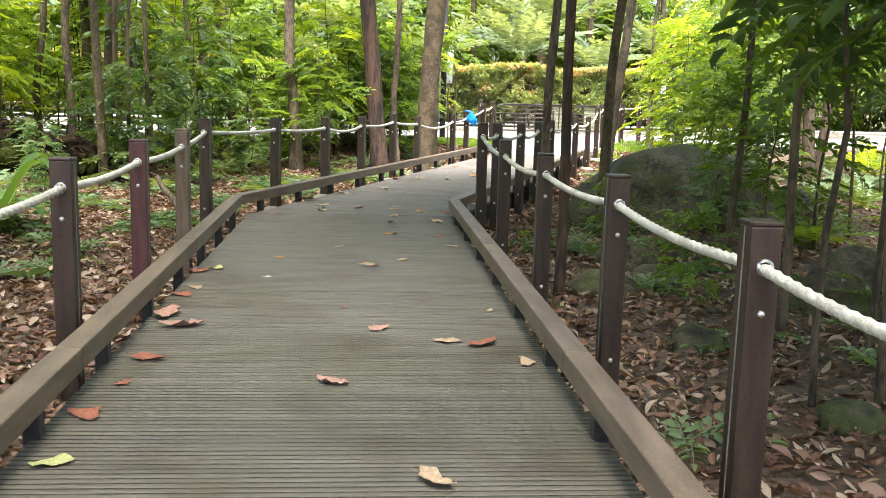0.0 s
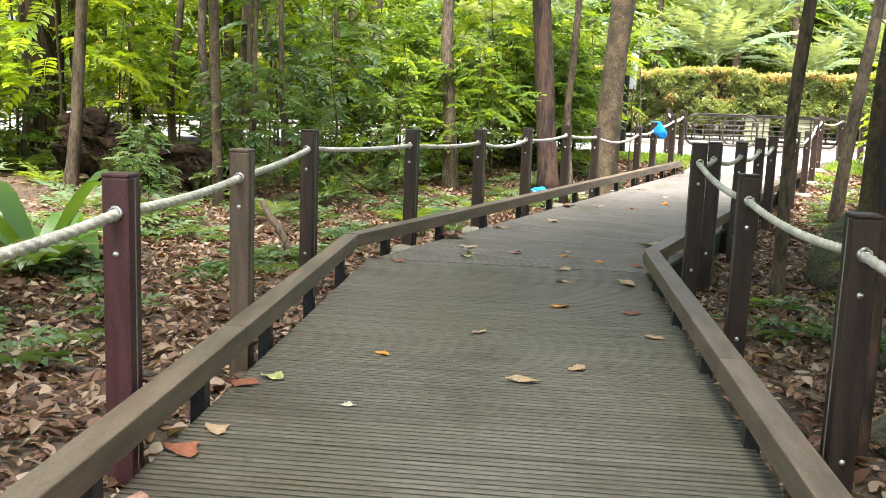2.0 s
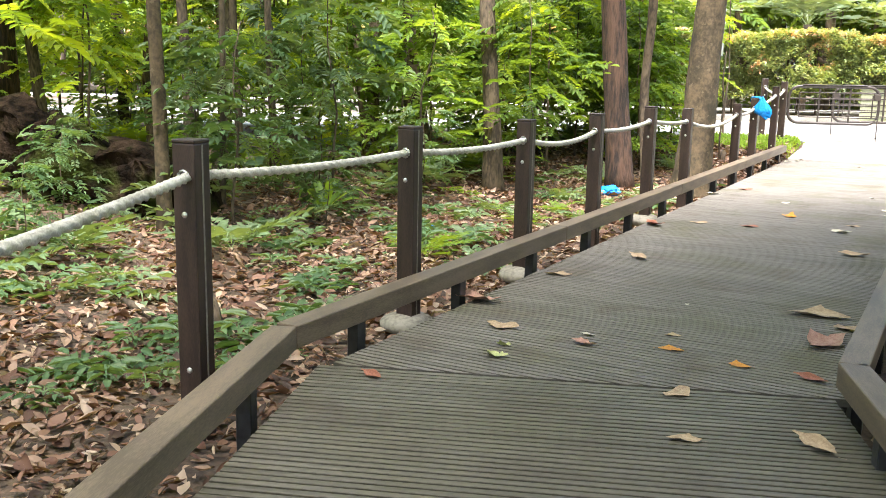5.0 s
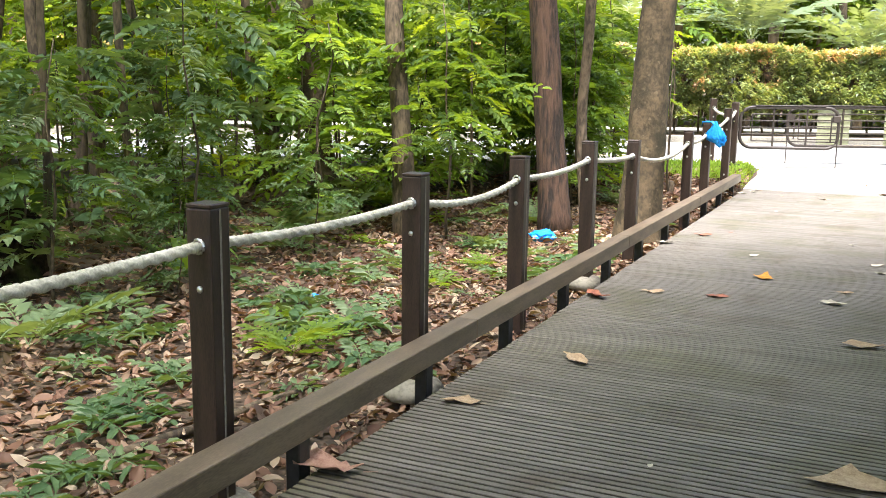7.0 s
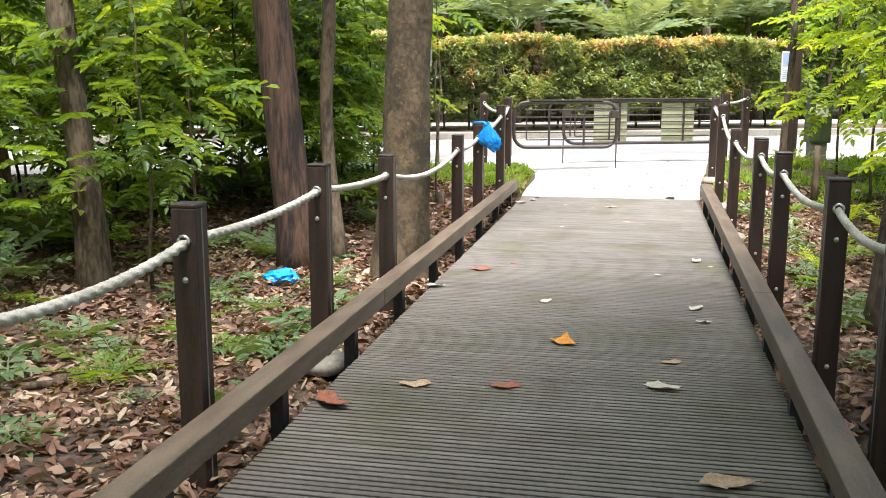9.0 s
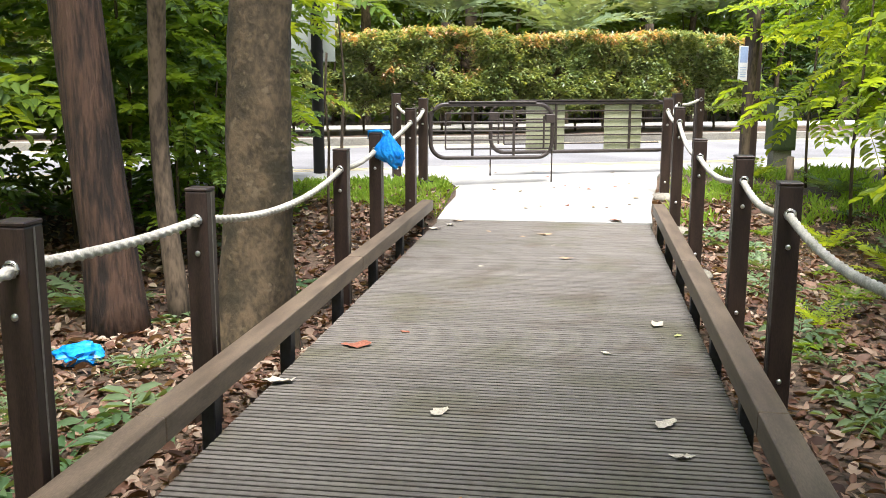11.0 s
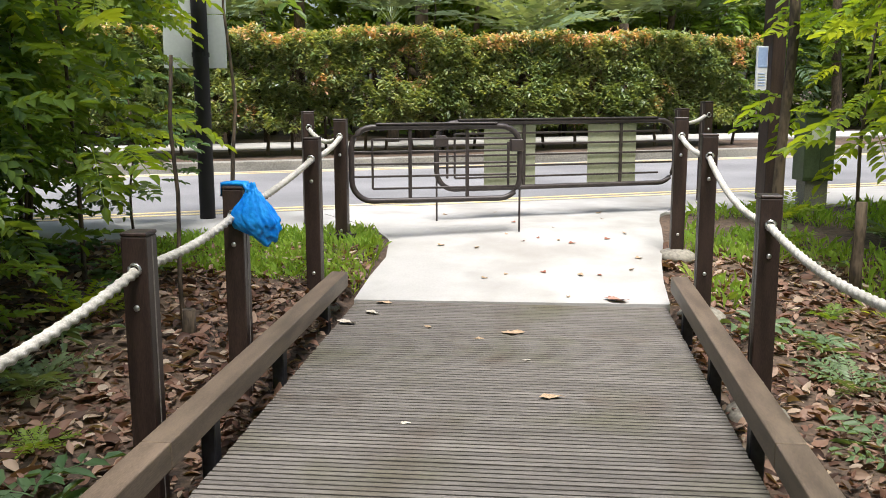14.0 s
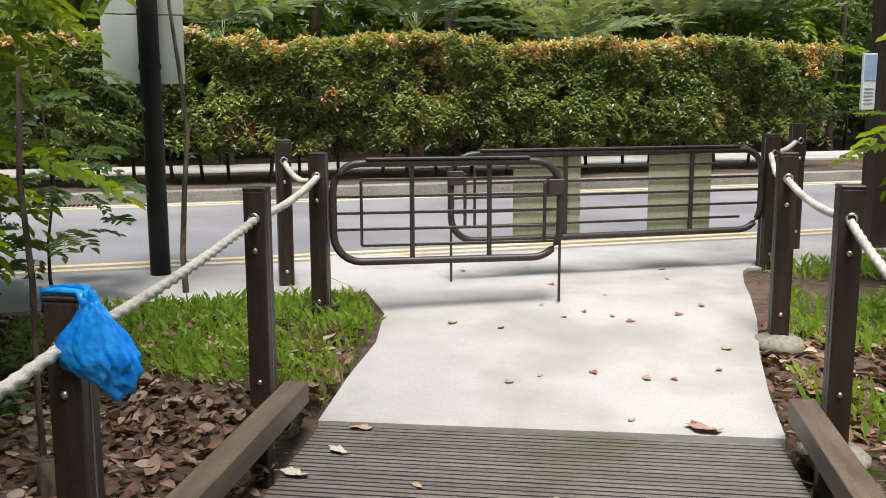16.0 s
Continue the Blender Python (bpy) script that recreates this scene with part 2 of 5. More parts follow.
def bevel_all(bm, w, seg=1):
    if w:
        bmesh.ops.bevel(bm, geom=bm.edges[:], offset=w, segments=seg, affect="EDGES", profile=0.5)


def box(x0, x1, y0, y1, z0, z1, w=0.0, seg=1):
    bm = bmesh.new()
    bmesh.ops.create_cube(bm, size=1.0)
    for v in bm.verts:
        v.co = Vector(((x0 + x1) / 2 + v.co.x * (x1 - x0), (y0 + y1) / 2 + v.co.y * (y1 - y0), (z0 + z1) / 2 + v.co.z * (z1 - z0)))
    bevel_all(bm, w, seg)
    return bm


def tube(points, radii, sides=8, cap=True, twist=None):
    """A tube along points; twist: strands, turns per metre and relief of a laid rope."""
    bm = bmesh.new()
    pts = [Vector(p) for p in points]
    rings, run = [], 0.0
    up = Vector((0.31, 0.17, 0.93)).normalized()
    for i, p in enumerate(pts):
        d = (pts[min(i + 1, len(pts) - 1)] - pts[max(i - 1, 0)]).normalized()
        ref = up if abs(d.dot(up)) < 0.95 else Vector((1, 0, 0))
        a = d.cross(ref).normalized()
        b = d.cross(a)
        if i:
            run += (p - pts[i - 1]).length
        r = radii if isinstance(radii, (int, float)) else radii[i]
        ring = []
        for k in range(sides):
            th = 2 * math.pi * k / sides
            rr = r * (1 + twist[2] * math.cos(twist[0] * th - 2 * math.pi * twist[1] * run)) if twist else r
            ring.append(bm.verts.new(p + (a * math.cos(th) + b * math.sin(th)) * rr))
        rings.append(ring)
    for r0, r1 in zip(rings, rings[1:]):
        for k in range(sides):
            bm.faces.new((r0[k], r0[(k + 1) % sides], r1[(k + 1) % sides], r1[k]))
    if cap:
        bm.faces.new(rings[0][::-1])
        bm.faces.new(rings[-1])
    return bm


def join(*bms):
    out = bmesh.new()
    for b in bms:
        me = bpy.data.meshes.new("t")
        b.to_mesh(me)
        b.free()
        out.from_mesh(me)
        bpy.data.meshes.remove(me)
    return out


def prism(poly, z0, z1, w=0.0):
    bm = bmesh.new()
    lo = [bm.verts.new((x, y, z0)) for x, y in poly]
    hi = [bm.verts.new((x, y, z1)) for x, y in poly]
    n = len(poly)
    for i in range(n):
        bm.faces.new((lo[i], lo[(i + 1) % n], hi[(i + 1) % n], hi[i]))
    bm.faces.new(hi)
    bm.faces.new(lo[::-1])
    bmesh.ops.recalc_face_normals(bm, faces=bm.faces[:])
    bevel_all(bm, w)
    return bm


def np_mesh(name, V, Q, material, smooth=False):
    me = bpy.data.meshes.new(name)
    V, Q = np.asarray(V, np.float32), np.asarray(Q, np.int32)
    k = Q.shape[1]
    me.vertices.add(len(V))
    me.vertices.foreach_set("co", V.ravel())
    me.loops.add(Q.size)
    me.loops.foreach_set("vertex_index", Q.ravel())
    me.polygons.add(len(Q))
    me.polygons.foreach_set("loop_start", np.arange(0, Q.size, k, dtype=np.int32))
    me.materials.append(material)
    me.update(calc_edges=True)
    if smooth:
        me.shade_smooth()
    return me


# ground height and the line of the road
ROAD_P, ROAD_U = np.array((-2.4, 20.0)), np.array((0.914, 0.407))
ROAD_N = np.array((-0.407, 0.914))


def off_road(x, y):
    """Metres beyond the near edge of the road."""
    return (x - ROAD_P[0]) * ROAD_N[0] + (y - ROAD_P[1]) * ROAD_N[1]


def road_xy(along, off):
    return ROAD_P + ROAD_U * along + ROAD_N * off


def ease(a, b, v):
    t = min(1, max(0, (v - a) / (b - a)))
    return t * t * (3 - 2 * t)


def ground_z(x, y):
    far = ease(-6.0, -1.2, off_road(x, y))
    z = -0.22 + 0.40 * far
    if off_road(x, y) < -1.5:
        z += (1 - far) * 0.10 * noise.noise((x * 0.55, y * 0.55, 0.3)) + 0.02 * noise.noise((x * 2.3, y * 2.3, 4.0))
    z += 0.02 * max(0, min(10, abs(x + 1.6) - 3.0)) * (1 - far)
    z -= 0.22 * ease(15.5, 16.2, y) * (1 - ease(17.3, 18.1, y)) * (1 - ease(0.95, 1.15, abs(x + 1.77)))
    return z


# ---------------------------------------------------------------- leaves
def leaflet(L, W, fold=0.25):
    """Six corners of one leaf along +y, folded on its midrib, two quads."""
    v = np.array([(0, 0, 0), (W * 0.5, L * 0.35, L * 0.06 * fold), (W * 0.34, L * 0.75, 0), (0, L, -L * 0.08), (-W * 0.34, L * 0.75, 0), (-W * 0.5, L * 0.35, L * 0.06 * fold)])
    v[[1, 2, 4, 5], 2] += W * fold
    return v, np.array([(0, 1, 2, 3), (0, 3, 4, 5)])


def leaflet4(L, W):
    v = np.array([(0, 0, 0), (W * 0.5, L * 0.45, W * 0.14), (0, L, -L * 0.06), (-W * 0.5, L * 0.45, W * 0.14)])
    return v, np.array([(0, 1, 2, 3)])


def rot(yaw, pitch=0.0, roll=0.0):
    return np.array(Euler((pitch, roll, yaw)).to_matrix())


def gather(items):
    V, Q, o = [], [], 0
    for v, q in items:
        V.append(v)
        Q.append(q + o)
        o += len(v)
    return np.concatenate(V), np.concatenate(Q)


def frond(rng, L=0.5, pairs=7, lf=0.13, lw=0.045, droop=0.5, simple=True):
    """A feathered leaf along +y: a stalk with paired leaflets growing from it and one at the tip, all one piece."""
    make = leaflet4 if simple else leaflet
    w = 0.004
    V, Q, n = [np.array([(-w, 0, 0), (w, 0, 0)])], [], 2
    last = (0, 1)
    for i in range(pairs):
        u = 0.2 + 0.8 * i / pairs
        y, z = L * u, -droop * L * u * u * 0.6
        s = lf * (0.75 + 0.5 * math.sin(math.pi * min(1, u * 0.9)))
        feet = []
        for side in (-1, 1):
            v, q = make(s * rng.uniform(0.85, 1.1), lw * rng.uniform(0.85, 1.15))
            v = v @ rot(side * rng.uniform(-1.25, -0.95), rng.uniform(-0.45, 0.05), rng.uniform(-0.3, 0.3)).T
            V.append(v + (side * w, y, z))
            Q.append(q + n)
            feet.append(n)
            n += len(v)
        Q.append(np.array([(last[0], last[1], feet[1], feet[0])]))
        last = feet
    v, q = make(lf, lw)
    V.append(v @ rot(0, -droop * 0.8).T + (0, L, -droop * L * 0.6))
    V.append(np.array([(w, L, -droop * L * 0.6)]))
    Q.append(q + n)
    Q.append(np.array([(last[0], last[1], n + len(v), n)]))
    return np.concatenate(V), np.concatenate(Q)


def placed(item, at, m, s=1.0):
    v, q = item
    return (v * s) @ m.T + np.array(at), q


def leafy_stem(seed, height, n, L, pairs, lf, lw, spread, material, name, low=0.25, simple=True, droop=0.6):
    """Foliage of a sapling: feathered leaves on short twigs all along an upright stem."""
    rng = random.Random(seed)
    out = []
    kinds = [frond(rng, L, pairs, lf, lw, droop, simple) for _ in range(5)]
    for i in range(n):
        h = height * (low + (1 - low) * rng.random())
        r = spread * (1 - 0.55 * h / height) * rng.random() ** 0.6
        yaw = rng.uniform(0, 2 * math.pi)
        out.append(placed(rng.choice(kinds), (math.cos(yaw + math.pi / 2) * r, math.sin(yaw + math.pi / 2) * r, h + rng.uniform(-0.1, 0.1)), rot(yaw + rng.uniform(-0.7, 0.7), rng.uniform(-0.5, 0.55), rng.uniform(-0.3, 0.3)), rng.uniform(0.6, 1.15)))
    V, Q = gather(out)
    return np_mesh(name, V, Q, material)


def crown_mesh(seed, n, rx, rz, z0, lf, lw, material, name):
    """A crown of small sprays of leaves gathered in uneven clumps with gaps."""
    rng = random.Random(seed)
    clumps = []
    for _ in range(max(6, n // 28)):
        a, r = rng.uniform(0, 6.28), rng.random() ** 0.5
        clumps.append((math.cos(a) * r * rx, math.sin(a) * r * rx, z0 + rng.uniform(-rz, rz) * (1 - 0.5 * r), rng.uniform(0.35, 0.8) * rx * 0.42))
    kinds = [frond(rng, lf * 2.6, 4, lf, lw, 0.6) for _ in range(5)]
    out = []
    for _ in range(n):
        cx, cy, cz, cr = rng.choice(clumps)
        p = (cx + rng.gauss(0, cr), cy + rng.gauss(0, cr), cz + rng.gauss(0, cr * 0.6))
        out.append(placed(rng.choice(kinds), p, rot(rng.uniform(0, 6.28), rng.uniform(-0.9, 0.5), rng.uniform(-0.5, 0.5)), rng.uniform(0.7, 1.3)))
    V, Q = gather(out)
    return np_mesh(name, V, Q, material)


# ---------------------------------------------------------------- setting: ground, road, path
def build_ground():
    xs = np.concatenate([[-400, -150, -70, -45], np.arange(-30, 20.1, 0.4), [28, 45, 80, 150, 400]])
    ys = np.concatenate([[-400, -150, -60, -30, -18], np.arange(-12, 21.5, 0.4), [24, 28, 34, 45, 80, 150, 400]])
    V = [(x, y, ground_z(x, y) if off_road(x, y) < 0.3 else 0.12) for y in ys for x in xs]
    n = len(xs)
    Q = [(j * n + i, j * n + i + 1, (j + 1) * n + i + 1, (j + 1) * n + i) for j in range(len(ys) - 1) for i in range(n - 1)]
    tagged(new("ground", np_mesh("ground", V, Q, M_SOIL, True)), "dark forest floor soil under fallen leaves", "ground", kind="structure")


def strip(name, a0, a1, o0, o1, z0, z1, material, label, category, w=0.0):
    poly = [road_xy(a0, o0), road_xy(a1, o0), road_xy(a1, o1), road_xy(a0, o1)]
    ob = new(name, finish(name, prism([tuple(p) for p in poly], z0, z1, w), material))
    return tagged(ob, label, category, kind="structure")


ROAD_W = 4.75


def build_road():
    strip("road", -60, 60, 0.0, ROAD_W, 0.0, 0.185, M_ROAD, "grey asphalt road with double yellow lines", "road")
    for o in (0.16, 0.36, ROAD_W - 0.42, ROAD_W - 0.22):
        strip("yellow_line", -60, 60, o, o + 0.09, 0.184, 0.189, M_YELLOW, "worn yellow painted road line", "road marking")
    strip("pavement", -60, 60, -1.25, 0.0, 0.0, 0.2, M_CONC, "pale concrete footway beside the road", "pavement")
    far = strip("kerb", -60, 60, ROAD_W, ROAD_W + 0.16, 0.0, 0.33, M_KERB, "grey concrete kerb along the far road side", "kerb", 0.015)
    strip("verge", -60, 60, ROAD_W + 0.16, ROAD_W + 2.6, 0.0, 0.30, M_SOIL, "bare soil strip under the hedge", "verge")
    strip("far_pavement", -60, 60, ROAD_W + 2.6, ROAD_W + 4.4, 0.0, 0.33, M_CONC, "pale concrete footway behind the hedge", "pavement")


def path_z(y):
    return 0.2 * min(1, max(0, (y - 16.36) / 2.0))


def build_path():
    rows = [(16.37, -2.80, -0.72), (16.9, -2.78, -0.69), (17.4, -2.74, -0.64), (17.9, -2.80, -0.58), (18.3, -3.0, -0.53), (18.7, -3.35, -0.50), (19.1, -3.6, -0.42), (19.7, -3.6, -0.2)]
    bm = bmesh.new()
    grid = []
    for y, x0, x1 in rows:
        line = []
        for i in range(9):
            x = x0 + (x1 - x0) * i / 8
            yy = y + (0.04 * (i / 8) if y < 16.5 else (0.25 * i / 8 * ease(17, 19, y)))
            line.append(bm.verts.new((x + (0.03 * noise.noise((x, y * 3, 1)) if i in (0, 8) else 0), yy, path_z(yy) + 0.006)))
        grid.append(line)
    for a, b in zip(grid, grid[1:]):
        for i in range(8):
            bm.faces.new((a[i], a[i + 1], b[i + 1], b[i]))
    r = bmesh.ops.extrude_face_region(bm, geom=bm.faces[:])
    for v in r["geom"]:
        if isinstance(v, bmesh.types.BMVert):
            v.co.z -= 0.25
    bmesh.ops.recalc_face_normals(bm, faces=bm.faces[:])
    tagged(new("concrete_path", finish("concrete_path", bm, M_CONC)), "pale concrete path from the boardwalk to the road", "path", kind="structure")


build_ground()
build_road()
build_path()

# ---------------------------------------------------------------- boardwalk
ANG = 19.8
D1 = np.array((-math.sin(radians(ANG)), math.cos(radians(ANG))))
N1 = np.array((math.cos(radians(ANG)), math.sin(radians(ANG))))
BL, BR = np.array((-2.76, 4.30)), np.array((-2.76, 4.30)) + 2.07 * N1
XL, XR, Y_END = -2.78, -0.735, 16.36


def side_line(left, s, out):
    """A point of the deck's edge line, s metres before the bend, out metres outside it (first stretch)."""
    b = BL if left else BR
    return b - D1 * s + N1 * (-out if left else out)


# solid base under each stretch, coloured near black as shade in the gaps
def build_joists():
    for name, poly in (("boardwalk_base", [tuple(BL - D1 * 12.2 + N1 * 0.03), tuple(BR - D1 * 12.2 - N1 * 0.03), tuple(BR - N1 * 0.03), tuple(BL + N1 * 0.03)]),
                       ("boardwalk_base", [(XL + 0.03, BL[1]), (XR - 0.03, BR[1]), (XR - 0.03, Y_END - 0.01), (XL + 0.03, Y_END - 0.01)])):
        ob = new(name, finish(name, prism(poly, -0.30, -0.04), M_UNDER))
        tagged(ob, "timber joists carrying the boardwalk, darkened as gap shade", "boardwalk", kind="structure")
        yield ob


BASE_1, BASE_2 = build_joists()


def build_rail(name, pts, z1=0.205, h=0.10, w=0.11):
    """A square timber kerb rail on black brackets; pts: its inner top edge."""
    rail = new(name)
    tagged(rail, "low brown timber kerb rail beside the deck", "kerb rail", "kerb rails")
    for a, b in zip(pts, pts[1:]):
        a, b = Vector((*a, 0)), Vector((*b, 0))
        d = (b - a).normalized()
        L = (b - a).length
        rz = math.degrees(math.atan2(d.y, d.x)) - 90
        n = max(1, round(L / 2.9))
        for i in range(n):
            me = finish("beam", box(0, w, 0.002, L / n - 0.002, 0, h, 0.006, 2), M_RAIL)
            p = a + d * (L * i / n)
            beam = part("beam", me, None, rail)
            beam.matrix_local = pose(p.x, p.y, z1 - h, 0, 0, rz)
        k = max(2, round(L / 1.0))
        for i in range(k):
            p = a + d * (L * (i + 0.5) / k)
            st = part("bracket", finish("bracket", box(0.015, 0.075, -0.035, 0.035, -0.42, 0.0, 0.004), M_STUB), None, rail)
            st.matrix_local = pose(p.x, p.y, z1 - h, 0, 0, rz)
    return rail


# left rail lies to the left of its line: walk it backwards, so that its body falls outside
LB = BL + np.array((-0.055, 0.0))
build_rail("kerb_rail", [(XL - 0.05, Y_END - 0.02), (LB[0], LB[1] - 0.18), tuple(LB - D1 * 12.0 + N1 * 0.13)])
RB = BR + np.array((0.015, 0.0))
build_rail("kerb_rail", [tuple(BR - N1 * 0.08 - D1 * 12.0), (RB[0], RB[1] - 0.18), (XR + 0.02, Y_END + 0.02)])


def post_mesh():
    """A square post with a shallow cap, a pale strip let into the side towards the deck, bolts and rope collars."""
    p = new("fence_post")
    tagged(p, "dark brown square fence post with steel bolts", "fence post", "fence posts beside the boardwalk")
    w = 0.050
    part("shaft", box(-w, w, -w, w, -0.4, 0.985, 0.006, 2), M_POST, p)
    part("cap", box(-w - 0.001, w + 0.001, -w - 0.001, w + 0.001, 0.985, 1.0, 0.004, 1), M_POST, p)
    for sx in (-1, 1):
        part("strip", box(sx * w - 0.002, sx * w + 0.002, -0.004, 0.004, -0.1, 0.98), M_STRIP, p, "pale grey strip")
    for z in (0.715, 0.10):
        for sy in (-1, 1):
            bm = bmesh.new()
            bmesh.ops.create_uvsphere(bm, u_segments=10, v_segments=6, radius=0.013)
            for v in bm.verts:
                v.co = Vector((v.co.x, v.co.y * 0.7 + sy * w, v.co.z + z))
            part("bolt", bm, M_BOLT, p, "bright steel bolt", True)
    for sy in (-1, 1):
        ring = [(0.023 * math.cos(a), sy * (w + 0.002), 0.86 + 0.023 * math.sin(a)) for a in np.linspace(0, 2 * math.pi, 13)]
        part("collar", tube(ring, 0.006, 6, False), M_BOLT, p, "steel rope collar", True)
    return p


# x, y, height of the top, turn
LEFT_POSTS = [(-0.10, -3.9, 0.95, ANG), (-0.62, -2.4, 0.95, ANG), (-1.16, -0.91, 0.945, ANG), (-1.67, 0.50, 0.955, ANG), (-2.12, 1.78, 0.97, ANG), (-3.03, 3.76, 0.99, 8), (-3.05, 5.42, 0.965, 0),
              (-3.05, 6.94, 0.945, 0), (-3.05, 8.33, 0.94, 0), (-3.05, 9.80, 0.96, 0), (-3.05, 11.15, 0.905, 0), (-3.05, 13.62, 0.895, 0), (-3.05, 14.75, 0.945, 0), (-3.06, 16.38, 1.09, 0), (-3.17, 17.78, 1.16, 0)]
RIGHT_POSTS = [(2.95, -4.6, 0.95, ANG), (2.40, -3.05, 0.95, ANG), (1.89, -1.68, 0.93, ANG), (1.33, -0.15, 0.93, ANG), (0.71, 1.58, 0.915, ANG), (0.10, 3.25, 0.915, ANG), (-0.44, 4.75, 1.01, ANG), (-0.50, 5.78, 0.985, 0),
               (-0.50, 7.24, 0.945, 0), (-0.50, 8.6, 0.95, 0), (-0.50, 9.78, 0.945, 0), (-0.50, 11.55, 0.935, 0), (-0.50, 12.76, 0.955, 0), (-0.50, 14.78, 0.925, 0), (-0.50, 16.45, 1.12, 0), (-0.50, 17.70, 1.18, 0)]
FAR_LEFT, FAR_RIGHT = (-3.62, 18.5, 1.20, 24), (0.16, 20.55, 1.25, 24)
HINGE_RIGHT = (-0.22, 19.64, 1.20, 24)
post = None
for x, y, top, rz in LEFT_POSTS + RIGHT_POSTS + [FAR_LEFT, FAR_RIGHT, HINGE_RIGHT]:
    m = pose(x, y, top - 1.0, 0, 0, rz)
    if post is None:
        post = post_mesh()
        post.matrix_basis = m
    else:
        other = copy_thing(post, m)
        for mat, px, words in ((M_POST_RED, -1.67, "purple brown square fence post with steel bolts"), (M_POST_TAN, -2.12, "weathered tan brown square fence post with steel bolts")):
            if x == px:
                tagged(other, words, "fence post", "fence posts beside the boardwalk")
                for ch in other.children:
                    if ch.name.startswith(("shaft", "cap")):
                        ch.data = ch.data.copy()
                        ch.data.materials[0] = mat


def rope(posts, sags, relief, name="barrier_rope"):
    bms = []
    for (a, b), sag in zip(zip(posts, posts[1:]), sags):
        p, q = Vector((a[0], a[1], a[2] - 0.14)), Vector((b[0], b[1], b[2] - 0.14))
        n = int((q - p).length / 0.0048)
        pts = [p.lerp(q, i / n) - Vector((0, 0, sag * 4 * (i / n) * (1 - i / n))) for i in range(n + 1)]
        bms.append(tube(pts, 0.0182, 10, True, (3, 16.0, relief)))
    return tagged(new(name, finish(name, join(*bms), M_ROPE, True)), "off-white twisted rope threaded through the fence posts", "rope", "barrier ropes")


rope(LEFT_POSTS + [FAR_LEFT], [0.03, 0.03, 0.025, 0.02, 0.015, 0.02, 0.025, 0.06, 0.03, 0.02, 0.10, 0.03, 0.02, 0.03, 0.08], 0.19)
rope(RIGHT_POSTS + [HINGE_RIGHT, FAR_RIGHT], [0.04, 0.04, 0.035, 0.035, 0.04, 0.04, 0.03, 0.05, 0.06, 0.06, 0.07, 0.06, 0.07, 0.08, 0.04, 0.07, 0.03], 0.12)

# round concrete footings
for x, y, z, r in ((-0.50, 17.70, 0.12, 0.2), (-3.05, 16.38, -0.04, 0.19), (-0.50, 16.45, -0.05, 0.2), (-3.05, 5.42, -0.1, 0.2), (-3.05, 6.94, -0.1, 0.2), (-3.05, 9.8, -0.1, 0.2), (-0.5, 14.78, -0.14, 0.2)):
    bm = bmesh.new()
    bmesh.ops.create_uvsphere(bm, u_segments=18, v_segments=9, radius=r * 0.78)
    for v in bm.verts:
        v.co = v.co * (1 + 0.12 * noise.noise(v.co * 7 + Vector((x, y, 0))))
        v.co.z *= 0.42
    f = new("post_footing", finish("post_footing", bm, M_STONE, True))
    f.location = (x, y, z - 0.02)
    tagged(f, "rough pale concrete footing round a fence post", "footing", "post footings")

# ---------------------------------------------------------------- gates
def rounded(w, z0, z1, r, n=6):
    pts = []
    for cx, cz, a0 in ((w - r, z1 - r, 0), (r, z1 - r, 90), (r, z0 + r, 180), (w - r, z0 + r, 270)):
        pts += [(cx + r * math.cos(radians(a0 + 90 * i / n)), 0, cz + r * math.sin(radians(a0 + 90 * i / n))) for i in range(n + 1)]
    return pts + [pts[0]]


def bar(p, q, r):
    return tube([p, q], r, 6)


